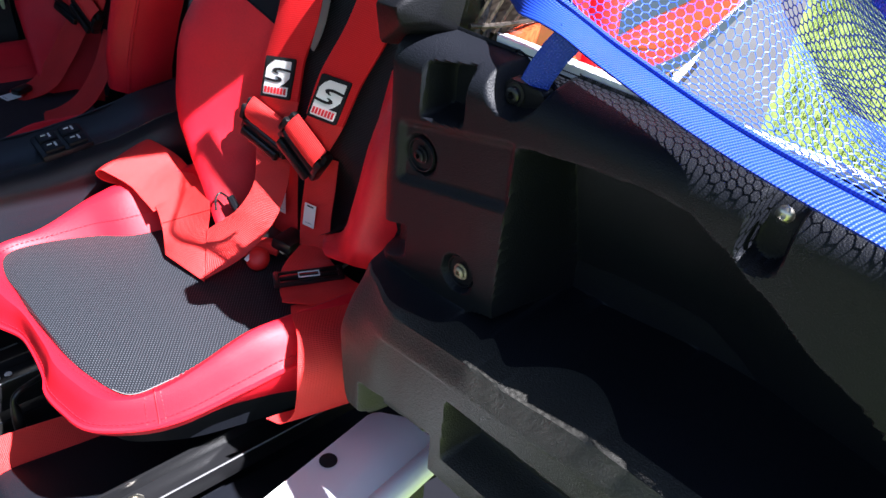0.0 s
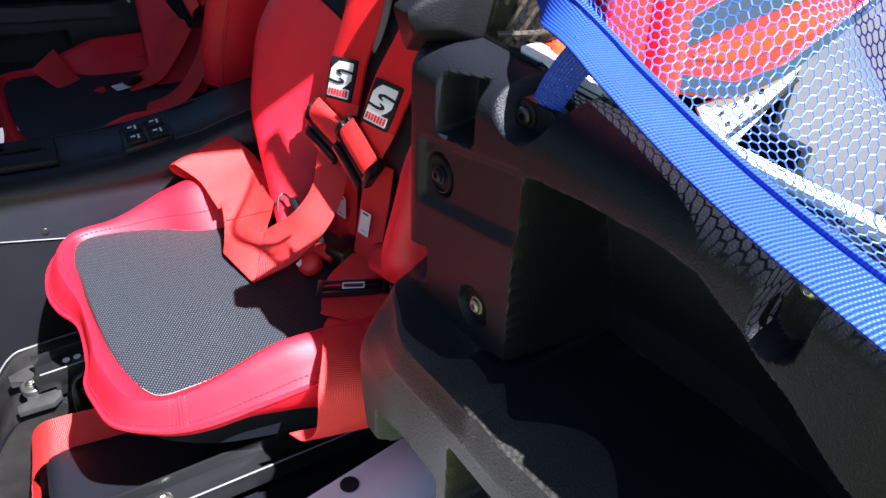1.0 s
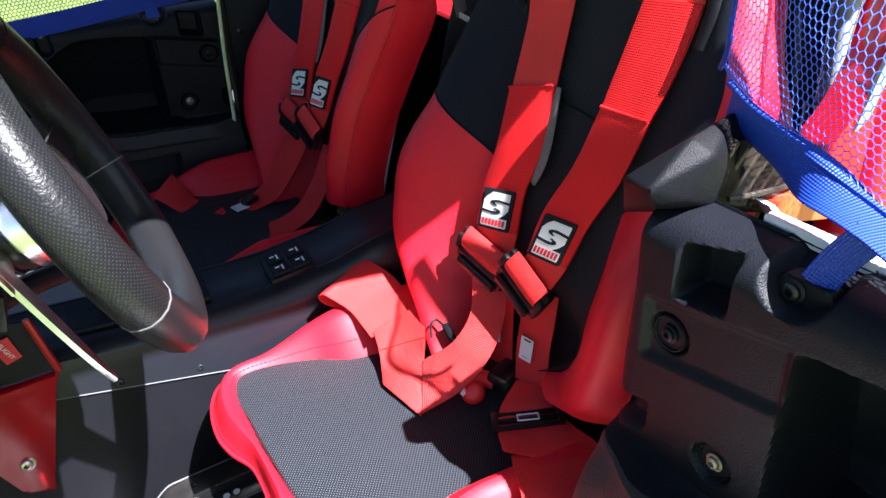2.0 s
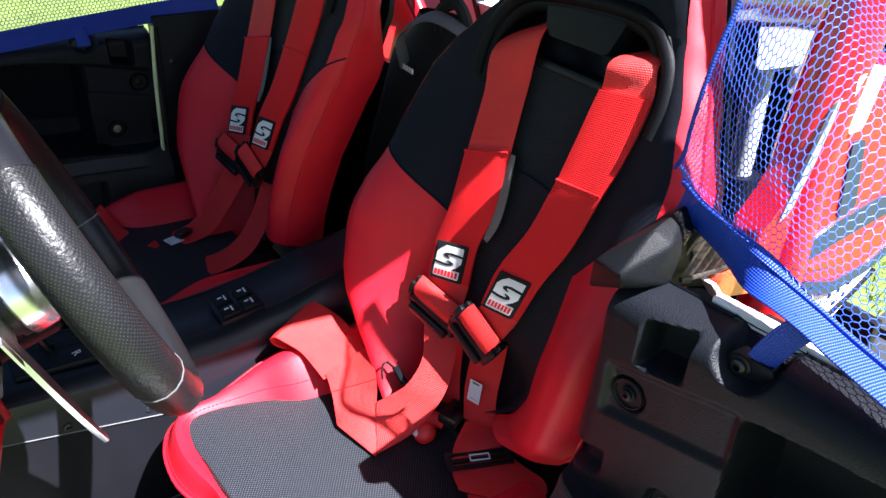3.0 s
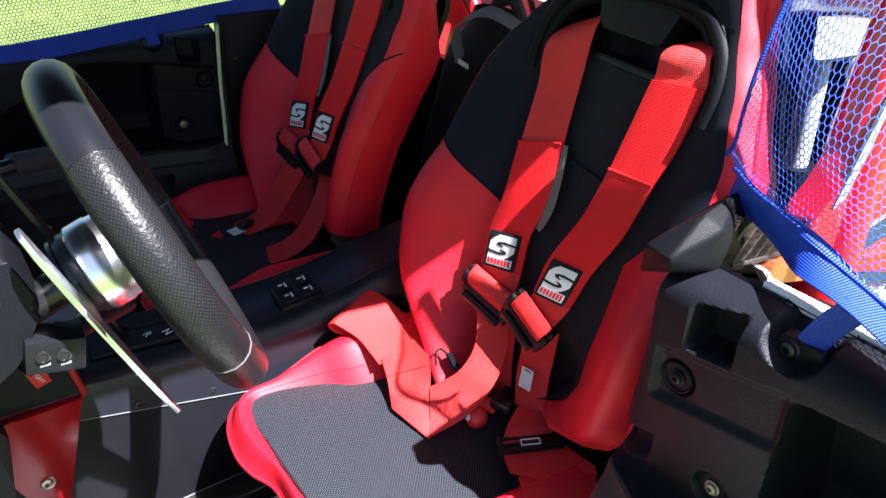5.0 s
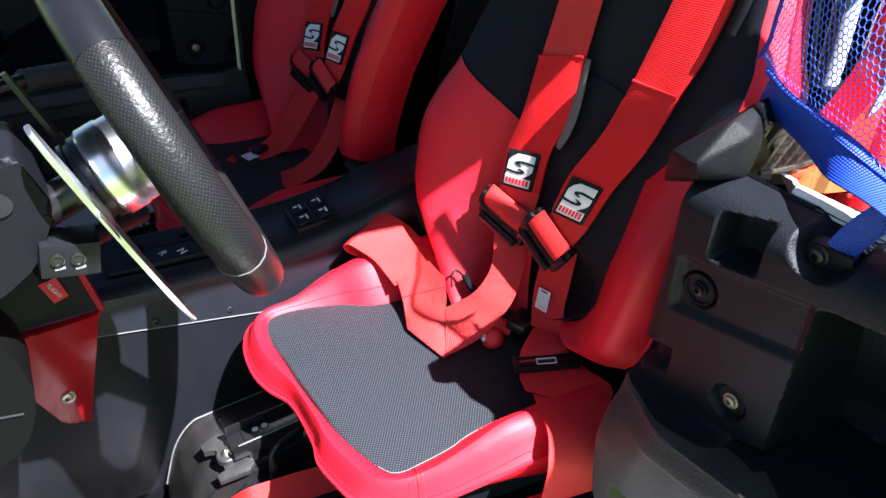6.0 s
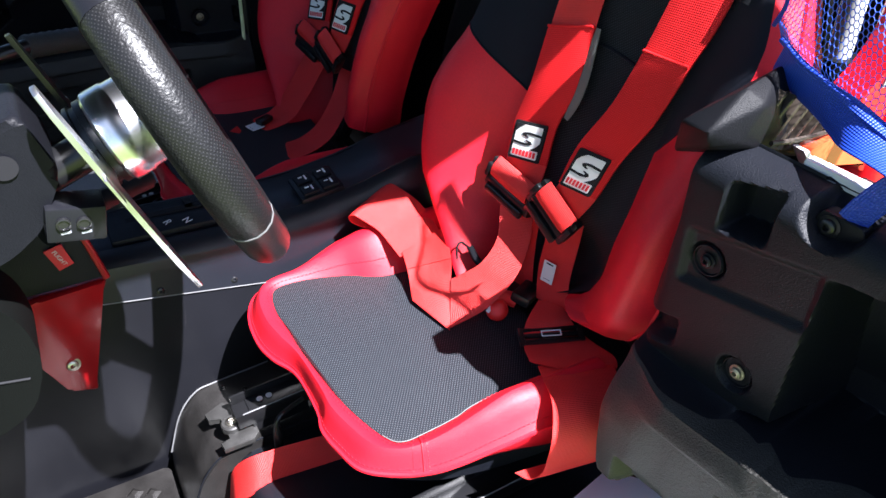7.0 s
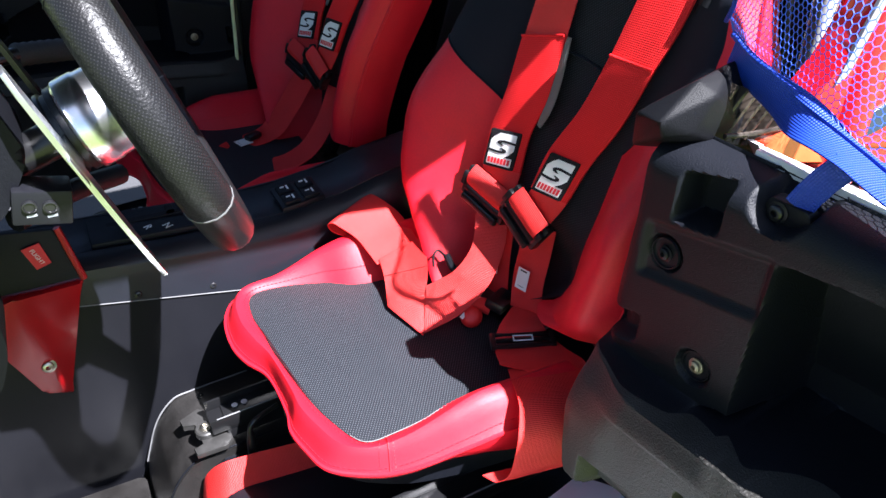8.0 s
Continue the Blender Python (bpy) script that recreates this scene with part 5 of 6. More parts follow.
def door_relief(a, z):
    """How far the inner panel stands out; a along from the hinge edge, z as on the closed door."""
    b = 0.0
    top = lerp_table(BIN_TOP, a)
    # deep bin with a curved upper edge
    b -= (0.064 + min(0.046, 0.30 * max(0.0, top - z))) * step(0.146, 0.160, a) * step(top + 0.003, top - 0.012, z)
    # square pocket, shallow step round the upper bolt, latch cup, edge notch
    sk = 0.18 * (a - 0.06)
    b -= 0.034 * rr2(a, z - sk, 0.036, 0.090, 1.103, 1.158, 0.010)
    b -= 0.006 * rr2(a, z - 0.22 * (a - 0.06), 0.006, 0.151, 1.032, 1.102, 0.011)
    d = math.hypot(a - 0.133, max(0, 1.165 - z))
    b -= 0.032 * step(0.030, 0.021, d)
    b -= 0.022 * rr2(a, z - 0.35 * a, -0.03, 0.026, 0.930, 0.972, 0.010)
    # upright pull recess
    d = math.hypot(a - 0.356 - 0.05 * (z - 1.145), max(0, abs(z - 1.145) - 0.020))
    b -= 0.020 * step(0.016, 0.010, d)
    # second pocket further along
    b -= 0.040 * rr2(a, z + 0.6 * (a - 0.50), 0.47, 0.80, 0.975, 1.055, 0.02)
    for bx, bz in ((0.035, 1.060), (0.099, 0.962)):
        b -= 0.008 * step(0.021, 0.017, math.hypot(a - bx, z - bz))
    # slanted lower edge of the panel with a hollow below it, then the ridge of the swelling lower shell
    ledge = lerp_table(LEDGE, a)
    ridge = ridge_z(a)
    if z < ledge + 0.003 and 0.02 < a:
        deep = -0.060 * step(0.020, 0.045, a)
        b += (min(b, deep) - b) * step(ledge + 0.003, ledge - 0.004, z)
    if z < ridge + 0.003:
        drop = max(0.0, ridge - z)
        out = 0.020 + 0.028 * step(-0.012, 0.070, a)
        out += (0.050 - out) * step(0.0, 0.07, drop) + 0.010 * step(0.0, 0.034, drop) - 0.004 * step(0.033, 0.038, drop) * step(0.04, 0.08, a)
        b += (out - b) * step(ridge + 0.003, ridge - 0.006, z)
        # arched foot, a slot beside it and the long opening under the ridge
        b -= 0.030 * rr2(a, z - 0.04 * (a - 0.03), 0.026, 0.136, 0.60, 0.806, 0.010)
        b -= 0.030 * rr2(a, z, 0.094, 0.128, 0.60, 0.786, 0.008)
        b -= 0.050 * rr2(a, z - 0.02 * a, 0.150, 0.70, 0.785, 0.868, 0.010)
    # rounding at the border
    b -= 0.030 * (1 - step(-0.04, 0.012, a)) ** 2
    b -= 0.016 * step(0.765, 0.745, z) ** 2
    b -= 0.050 * (1 - math.sqrt(max(0, min(1, (1.168 - z) / 0.032)))) ** 2
    return b


def door(name, origin, along, inward, up_shift, label, flare=1.0):
    """A moulded half door; origin at its hinge edge, along it and toward the cab."""
    along, inward = Vector(along).normalized(), Vector(inward).normalized()
    at = lambda a, z, b: Vector((origin[0], origin[1], up_shift)) + along * a + inward * b + Vector((0, 0, z))
    ob = thing(name, at(0, 0.58, -0.04), label, "door")
    zb, zt = (0.745, 1.168) if flare else (0.668, 1.168)
    LA = 0.98

    def left(z):
        if not flare:
            return lerp_table([(0.668, 0.025), (0.765, 0.021), (0.80, 0.011), (0.86, 0.005), (0.95, 0.0), (1.168, -0.004)], z)
        return flare * lerp_table([(0.745, 0.018), (0.755, 0.010), (0.775, 0.003), (0.80, -0.001), (0.85, -0.006), (0.90, -0.012), (0.93, -0.023), (0.955, -0.025), (0.995, -0.016), (1.04, -0.008), (1.09, -0.003), (1.168, -0.003)], z)

    def face(i, j, lower):
        a = 0.44 * i / 0.78 if i < 0.78 else 0.44 + (LA - 0.44) * (i - 0.78) / 0.22
        split = ridge_z(a) - 0.004
        z = zb + j * (split - zb) if lower else split + j * (zt - split)
        aa = left(z) * (1 - i) + a
        return at(aa, z, door_relief(aa, z))

    part("inner_panel", sheet(lambda i, j: face(i, j, False), 310, 120), M_PLASTIC, ob, "black grained moulded inner panel")
    part("lower_shell", sheet(lambda i, j: face(i, j, True), 310, 90), M_SHELL, ob, "dark grey swelling lower shell with openings, paled for reflected light")

    def underside(i, j):
        a = left(zb) * (1 - i) + i * LA
        return at(a, zb, door_relief(a, zb) * (1 - j) - 0.121 * j)

    part("lower_edge", sheet(underside, 120, 3), M_PLASTIC, ob)

    def edge(i, j):
        z = zb + i * (zt - zb)
        return at(left(z), z, door_relief(left(z), z) * (1 - j) - (0.075 + 0.046 * step(1.12, 1.02, z)) * j)

    part("hinge_edge", sheet(edge, 60, 3), M_PLASTIC, ob)

    def toprail(i, j):
        a = i * LA
        return at(left(zt) * (1 - i) + a, zt + 0.003 * math.sin(j * 3.14), door_relief(a, zt) * (1 - j) - 0.052 * j)

    part("top_rail", sheet(toprail, 100, 4), M_PLASTIC, ob)
    bm = bmesh.new()
    box(bm, at(LA / 2 + 0.055, 1.168, -0.060), (LA * 0.97, 0.013, 0.014), Matrix((along, inward, (0, 0, 1))).transposed().to_4x4(), 0.002)
    part("white_edge", bm, M_WHITE, ob, "white edge of the outer skin")
    bm = bmesh.new()
    rot = Matrix((along, inward, (0, 0, 1))).transposed().to_4x4()
    box(bm, at(LA / 2, 0.895, -0.128), (LA, 0.012, 0.36), rot, 0.004)
    part("outer_skin", bm, M_PAINT, ob, "red painted outer skin")
    for a, z in ((0.035, 1.060), (0.099, 0.962)):
        bm = bmesh.new()
        m = Matrix.Translation(at(a, z, -0.004)) @ inward.to_track_quat("Z", "Y").to_matrix().to_4x4()
        lathe(bm, [(0.010, -0.0035), (0.0145, -0.0032), (0.0155, -0.001), (0.0165, -0.001), (0.0172, -0.0036)], m, 24)
        part("bolt_cup", bm, M_PLASTIC, ob)
        bolt("panel_bolt", at(a, z, -0.0065), inward, 0.0085, ob, M_BOLT if z < 1.0 else M_SMOOTH, "panel bolt")
    bm = bmesh.new()
    prism(bm, rounded([(0.110, 1.140), (0.125, 1.134), (0.158, 1.150), (0.152, 1.160), (0.116, 1.160)], 0.004), lambda a, z: at(a, z, -0.020), lambda a, z: at(a, z, -0.034), 0.002)
    part("latch_bracket", bm, M_SMOOTH, ob)
    bolt("foot_bolt", at(0.057, 0.782, 0.026), inward, 0.009, ob, M_BOLT)
    bolt("latch_bolt", at(0.126, 1.149, -0.020), inward, 0.010, ob, M_BLACKSTEEL)
    bolt("recess_screw", at(0.357, 1.150, -0.018), inward, 0.006, ob, M_STEEL, washer=False)
    return ob, at


AL = Vector((0.10, -0.995, 0))
INW = Vector((-0.995, -0.10, 0))
driver_door, dat = door("driver_door", (0.108, -0.292), AL, INW, 0.073, "open black moulded half door with red outer skin")
pass_door, pat = door("passenger_door", (0.035, 1.035), (-1, 0, 0), (0, -1, 0), 0.0, "closed black moulded half door beside the passenger seat", 0.0)
# side panel behind the passenger door, with a narrow gap that lets the sunlit field show
bm = bmesh.new()
prism(bm, [(0.020, 0.765), (0.030, 0.80), (0.036, 0.86), (0.041, 0.95), (0.041, 1.02), (0.042, 1.10), (0.046, 1.20), (0.55, 1.20), (0.55, 0.42), (0.02, 0.42), (0.012, 0.76)], lambda x, z: (x, 1.030, z), lambda x, z: (x, 1.075, z), 0.003)
psp = thing("passenger_side_panel", (0.28, 1.05, 0.42), "black plastic side panel behind the passenger door", "side panel")
part("panel", bm, M_PLASTIC, psp)
bm = bmesh.new()
tube(bm, [(0.034, 1.028, 0.82), (0.042, 1.028, 0.90), (0.046, 1.028, 1.02), (0.050, 1.028, 1.18)], 0.004, 8)
part("edge_flange", bm, M_SMOOTH, psp)
# added lime strip: paints the sunlit gap, no trim sits here
bm = bmesh.new()
tube(bm, spline([(0.036, 1.006, 1.188), (0.026, 1.006, 1.055), (0.020, 1.006, 0.915), (0.010, 1.006, 0.772)], 6), 0.0042, 8)
part("gap_light_strip", bm, M_LIME, psp, "pale lime strip standing in for the sunlit gap")
for z in (0.86, 1.10):
    bolt("panel_bolt", (0.075, 1.029, z), (0, -1, 0), 0.007, psp, M_BLACKSTEEL)


# ---------------------------------------------------------------- nets
def net(name, f, nu, nv, cord, mat, parent, label=""):
    """A net of six-sided meshes knotted over the surface f(u, v)."""
    vv, ff = [], []

    def strand(p, q):
        d = (q - p)
        if d.length < 1e-6:
            return
        a = d.orthogonal().normalized()
        b = d.normalized().cross(a)
        k0 = len(vv)
        for e in (p, q):
            for k in range(4):
                vv.append(tuple(e + cord * (math.cos(k * 1.5708 + .78) * a + math.sin(k * 1.5708 + .78) * b)))
        for k in range(4):
            ff.append((k0 + k, k0 + (k + 1) % 4, k0 + 4 + (k + 1) % 4, k0 + 4 + k))

    def pt(i, j):
        return Vector(f(min(1, max(0, i / nu)), min(1, max(0, j / nv))))

    for i in range(nu):
        for j in range(nv):
            off = 0.5 if j % 2 else 0.0
            a = pt(i + off, j + 0.32)
            b = pt(i + off, j - 0.32)
            strand(a, b)
            strand(a, pt(i + off + 0.5, j + 1 - 0.32))
            strand(a, pt(i + off - 0.5, j + 1 - 0.32))
    me = bpy.data.meshes.new(name)
    me.from_pydata(vv, [], ff)
    me.materials.append(mat)
    ob = new(name, me)
    ob.parent = parent
    ob.location = -base_of(parent)
    ob["kind"] = "stuff"
    if label:
        ob["label"] = label
    return ob


# driver's window net, hanging slack from the roll cage to the open door
dn = thing("window_net", (0.15, -0.6, 1.24), "bright blue window net with webbing border, slack on the open door", "window net", "window nets")
BAND = spline([(0.196, -0.282, 1.309), (0.195, -0.310, 1.297), (0.187, -0.35, 1.292), (0.173, -0.40, 1.287), (0.162, -0.45, 1.281), (0.152, -0.50, 1.275), (0.135, -0.60, 1.266), (0.122, -0.70, 1.263), (0.114, -0.85, 1.258), (0.11, -1.0, 1.25), (0.11, -1.2, 1.24)], 8)
REAR = spline([(0.194, -0.268, 1.335), (0.186, -0.280, 1.355), (0.180, -0.286, 1.385), (0.178, -0.292, 1.425), (0.182, -0.298, 1.47), (0.200, -0.304, 1.53), (0.260, -0.315, 1.64), (0.33, -0.33, 1.78)], 8)
part("rear_band", ribbon(REAR, (0.80, 0.58, -0.05), 0.006, 0.004), M_BLUE, dn, "blue webbing rear border")
turned = [Vector((-0.25, 0.0, 0.97)).lerp(Vector((1.0, 0.12, 0.0)), step(-0.30, -0.47, p.y)) for p in BAND]
part("border_band", ribbon(BAND, turned, 0.037, 0.004), M_BLUE, dn, "blue webbing border band")
part("band_hem", ribbon([p + d * 0.0165 + Vector((-0.001, 0, 0.002)) for p, d in zip(BAND, turned)], turned, 0.006, 0.005), M_BLUE, dn)
TOP = spline([(0.33, -0.33, 1.78), (0.34, -0.42, 1.58), (0.32, -0.52, 1.42), (0.27, -0.62, 1.335), (0.20, -0.78, 1.305), (0.15, -0.95, 1.28), (0.15, -1.2, 1.25)], 10)
part("upper_band", ribbon(TOP, (0.3, 0.5, 0.6), 0.022, 0.004), M_BLUE, dn)
UPPER_EDGE = [p + d * 0.0165 for p, d in zip(BAND, turned)]


def along_line(L, u):
    x = u * (len(L) - 1)
    i = min(int(x), len(L) - 2)
    return L[i].lerp(L[i + 1], x - i)


def even(L, n=160):
    """The same line with points at even steps along it."""
    d = [0.0]
    for a, b in zip(L, L[1:]):
        d.append(d[-1] + (b - a).length)
    out, i = [], 0
    for k in range(n + 1):
        x = d[-1] * k / n
        while i < len(L) - 2 and d[i + 1] < x:
            i += 1
        out.append(L[i].lerp(L[i + 1], (x - d[i]) / max(1e-9, d[i + 1] - d[i])))
    return out


E_LOW, E_TOP, E_REAR = even(UPPER_EDGE), even(TOP), even([UPPER_EDGE[0]] + REAR[3:])


def sail(u, v):
    p, q, rear = along_line(E_LOW, u), along_line(E_TOP, u), along_line(E_REAR, v)
    s = p.lerp(q, v) + (rear - E_LOW[0].lerp(E_TOP[0], v)) * (1 - u) ** 2
    sag = math.sin(v * math.pi) * (0.05 * math.sin(min(1, u * 1.6) * math.pi))
    fold = (0.012 * math.sin(u * 26 + v * 9) + 0.006 * math.sin(u * 61 - v * 13)) * math.sin(v * math.pi) * step(0.02, 0.3, u)
    return s + Vector((sag + fold, fold * 0.6, -sag * 0.8))


def bunch(v, u):
    """Gathers the meshes into a few slack folds."""
    return v + 0.030 * math.sin(v * 15.7 + u * 5.0) * math.sin(v * 3.1416) * step(0.02, 0.15, u)


net("net", lambda u, v: sail(u ** 1.4 + 0.010 * math.sin(u * 17 + v * 5) * math.sin(u * 3.1416), bunch(1 - (1 - v) ** (1.0 + 0.9 * step(0.10, 0.45, u)), u)), 112, 66, 0.00048, M_NET, dn, "blue knotted net of six-sided meshes")
TAB = [Vector((0.158, -0.449, 1.278)), Vector((0.152, -0.440, 1.262)), Vector((0.148, -0.433, 1.246)), Vector((0.146, -0.428, 1.232))]
part("tab", ribbon(TAB, (0.35, -0.9, -0.1), 0.024, 0.004), M_BLUE, dn, "blue webbing tab to the latch")

# passenger's window net, taut in its opening
pn = thing("window_net", (0, 1.04, 1.2), "blue window net stretched above the passenger door", "window net", "window nets")
PB = [(-0.75, 1.045, 1.155), (-0.37, 1.045, 1.168), (-0.10, 1.045, 1.192), (0.17, 1.045, 1.216), (0.185, 1.045, 1.218)]
part("lower_band", ribbon(spline(PB, 6), (0, 0.2, 1), 0.040, 0.004), M_BLUE, pn)
part("rear_band", ribbon([(0.172, 1.05, 1.20), (0.178, 1.03, 1.40), (0.19, 0.99, 1.70)], (1, 0, 0), 0.036, 0.004), M_BLUE, pn)
net("net", lambda u, v: (-0.75 + u * 0.92, 1.05 - 0.06 * v, 1.165 + 0.05 * u + v * 0.5), 120, 76, 0.0006, M_NET, pn)
part("tab", ribbon([(-0.105, 1.035, 1.19), (-0.10, 1.03, 1.172), (-0.10, 1.02, 1.158)], (1, 0, 0), 0.026, 0.004), M_BLUE, pn)

# ---------------------------------------------------------------- roll cage and what lies behind the seats
roof = thing("roof", (0.1, 0.35, 1.86), "black moulded roof panel over the seats", "roof")
bm = bmesh.new()
prism(bm, rounded([(-0.75, -0.298), (0.70, -0.324), (0.70, 1.10), (-0.75, 1.08)], 0.10, 6), lambda x, y: (x, y, 1.875 - 0.04 * abs(y - 0.35)), lambda x, y: (x, y, 1.850 - 0.04 * abs(y - 0.35)), 0.006)
part("roof_skin", bm, M_PLASTIC, roof)

cage = thing("roll_cage", (0.6, 0.35, 0.9), "glossy red steel roll cage tubes", "roll cage")
for pts, r in (([(0.38, -0.305, 1.47), (0.50, -0.14, 1.425), (0.60, 0.02, 1.385), (0.60, 0.35, 1.35), (0.60, 0.98, 1.31)], 0.024),
               ([(0.36, -0.315, 0.85), (0.347, -0.305, 1.26), (0.356, -0.302, 1.38), (0.372, -0.304, 1.48), (0.41, -0.32, 1.66), (0.45, -0.33, 1.86)], 0.031),
               ([(0.36, 1.015, 0.85), (0.36, 1.01, 1.30), (0.38, 1.01, 1.50), (0.45, 1.02, 1.86)], 0.024),
               ([(0.60, 0.95, 1.31), (0.62, 0.72, 1.05), (0.64, 0.60, 0.9)], 0.020),
               ([(0.38, 1.01, 1.46), (0.60, 0.98, 1.31), (0.95, 0.98, 1.22), (1.4, 0.98, 1.05)], 0.022),
               ([(0.37, -0.30, 1.44), (0.45, -0.25, 1.39), (0.56, -0.16, 1.33)], 0.022)):
    bm = bmesh.new()
    tube(bm, spline(pts, 8), r, 14)
    part("tube", bm, M_PAINT, cage)
# gusset plates and a strut behind the seat
gus = thing("gusset_plate", (0.60, -0.09, 1.37), "pale grey painted gusset plate behind the driver's seat", "bracket")
bm = bmesh.new()
prism(bm, rounded([(-0.040, 1.372), (-0.135, 1.412), (-0.140, 1.345), (-0.088, 1.325)], 0.008), lambda y, z: (0.600 + (z - 1.36) * 1.2, y, z), lambda y, z: (0.607 + (z - 1.36) * 1.2, y, z - 0.005), 0.001)
part("plate", bm, M_PALE, gus)
strut = thing("shock_strut", (0.60, -0.075, 1.0), "grey metal shock strut behind the driver's seat", "strut")
bm = bmesh.new()
tube(bm, [(0.60, -0.069, 1.325), (0.60, -0.074, 1.20), (0.60, -0.080, 0.95)], 0.017, 14)
part("rod", bm, M_PALE, strut)
bm = bmesh.new()
tube(bm, [(0.60, -0.076, 1.16), (0.60, -0.080, 0.95)], 0.030, 14)
part("sleeve", bm, M_GREY, strut)
bx = thing("cargo_box", (0.90, 0.80, 0.80), "pale grey metal cargo box with dark seams behind the seats", "storage box")
bm = bmesh.new()
prism(bm, rounded([(0.60, 1.232), (0.992, 1.228), (0.975, 0.80), (0.60, 0.80)], 0.010), lambda y, z: (0.70 + (1.23 - z) * 0.25, y, z), lambda y, z: (1.15, y, z), 0.006)
part("body", bm, M_PALE, bx)
for y in (0.895, 0.745):
    bm = bmesh.new()
    prism(bm, [(y, 1.236), (y + 0.018, 1.236), (y - 0.030, 0.98), (y - 0.048, 0.98)], lambda y, z: (0.696 + (1.23 - z) * 0.25, y, z), lambda y, z: (0.72 + (1.23 - z) * 0.25, y, z))
    part("lid_gap", bm, M_PRINT, bx)
bolt("lid_bolt", (0.700, 0.95, 1.205), (-1, 0, 0.2), 0.008, bx, M_STEEL)
bs = thing("bed_side", (0.85, 1.07, 0.7), "glossy red bed side panel behind the passenger seat", "body panel")
bm = bmesh.new()
prism(bm, rounded([(0.46, 0.70), (0.46, 1.16), (0.54, 1.245), (1.45, 1.16), (1.45, 0.70)], 0.03), lambda x, z: (x, 1.055, z), lambda x, z: (x, 1.085, z), 0.008)
part("panel", bm, M_PAINT, bs)

bag = thing("backpack", (0.30, 0.36, 0.70), "black nylon backpack with grey straps between the seats", "bag")


def bag_f(a, b):
    th = a * 2 * math.pi
    z = 0.56 + b * 0.72
    r = (0.215 - 0.075 * step(0.45, 1.0, b)) * (1 - 0.50 * step(0.86, 1.0, b)) * (1 + 0.07 * noise.noise((math.cos(th) * 1.5, math.sin(th) * 1.5, b * 4)))
    return (0.42 + 0.02 * b + 0.42 * r * math.cos(th), 0.53 - 0.03 * b + r * math.sin(th), z)


part("bag_body", sheet(bag_f, 32, 24), M_BAG, bag)
bm = bmesh.new()
tube(bm, spline([(0.42, 0.47, 1.25), (0.41, 0.46, 1.300), (0.42, 0.42, 1.318), (0.43, 0.39, 1.26)], 5), 0.012, 8)
part("top_handle", bm, M_BAG, bag)
part("grey_strap", ribbon(spline([(0.36, 0.50, 1.20), (0.35, 0.50, 1.255), (0.37, 0.465, 1.290), (0.38, 0.42, 1.300), (0.41, 0.38, 1.28)], 6), (0.7, 0.5, 0.2), 0.040, 0.003), M_GREYWEB, bag)
bm = bmesh.new()
for k in range(5):
    box(bm, (0.352 - k * 0.001, 0.500 - k * 0.011, 1.20), (0.003, 0.006, 0.009))
part("label_bars", bm, M_LABEL, bag)

# rear quarter trim behind the driver's seat
rq = thing("rear_quarter_trim", (0.25, -0.34, 1.0), "dark grey plastic quarter trim with a mesh vent", "body trim")
bm = bmesh.new()
for p in ((0.094, -0.308, 1.268), (0.102, -0.308, 1.251), (0.138, -0.300, 1.298), (0.195, -0.288, 1.304), (0.245, -0.286, 1.272), (0.148, -0.318, 1.287), (0.128, -0.318, 1.253), (0.10, -0.27, 1.262), (0.25, -0.24, 1.268), (0.25, -0.24, 1.19), (0.12, -0.25, 1.215), (0.25, -0.30, 1.20)):
    bm.verts.new(p)
bmesh.ops.convex_hull(bm, input=bm.verts)
bmesh.ops.dissolve_limit(bm, angle_limit=radians(6), verts=bm.verts, edges=bm.edges)
bmesh.ops.bevel(bm, geom=bm.edges[:], offset=0.0035, segments=2, profile=0.6, affect="EDGES")
part("cap", bm, M_CAP, rq, "dark grey grained cap")
for k in range(9):
    bm = bmesh.new()
    x = 0.165 + k * 0.0145
    box(bm, (x, -0.305, 1.268 - 0.36 * (x - 0.165)), (0.0045, 0.012, 0.052 - 0.0012 * k), pose(0, 0, 0, 0, 38, 0), 0.001)
    part("vent_slat", bm, M_VENT, rq)
bm = bmesh.new()
prism(bm, [(0.145, 1.285), (0.215, 1.285), (0.310, 1.235), (0.300, 1.200), (0.14, 1.24)], lambda x, z: (x, -0.296, z), lambda x, z: (x, -0.290, z), 0.001)
part("vent_back", bm, M_PLASTIC, rq)
bm = bmesh.new()
tube(bm, spline([(0.170, -0.318, 1.244), (0.20, -0.320, 1.241), (0.24, -0.320, 1.239), (0.285, -0.316, 1.236)], 6), 0.0026, 8)
part("vent_lip", bm, M_VENT, rq, "lower lip of the vent")
rf = thing("reflector", (0.25, -0.32, 1.20), "orange plastic reflector below the vent", "reflector")
bm = bmesh.new()
prism(bm, rounded([(0.218, 1.228), (0.272, 1.240), (0.318, 1.186), (0.238, 1.206)], 0.003), lambda x, z: (x, -0.326, z), lambda x, z: (x, -0.312, z), 0.002)
part("lens", bm, M_ORANGE, rf)
bm = bmesh.new()
prism(bm, [(0.208, 1.231), (0.217, 1.229), (0.238, 1.204), (0.230, 1.204)], lambda x, z: (x, -0.327, z), lambda x, z: (x, -0.312, z), 0.001)
part("lens_edge", bm, M_WHITE, rf)

# rear quarter panel with its graphics
fe = thing("rear_quarter_panel", (0.45, -0.34, 1.1), "glossy red quarter panel with dark, white and grey graphics", "body panel")


def on_panel(lift):
    return lambda x, z: (x, -0.322 - 0.06 * (x - 0.3) - lift, z)


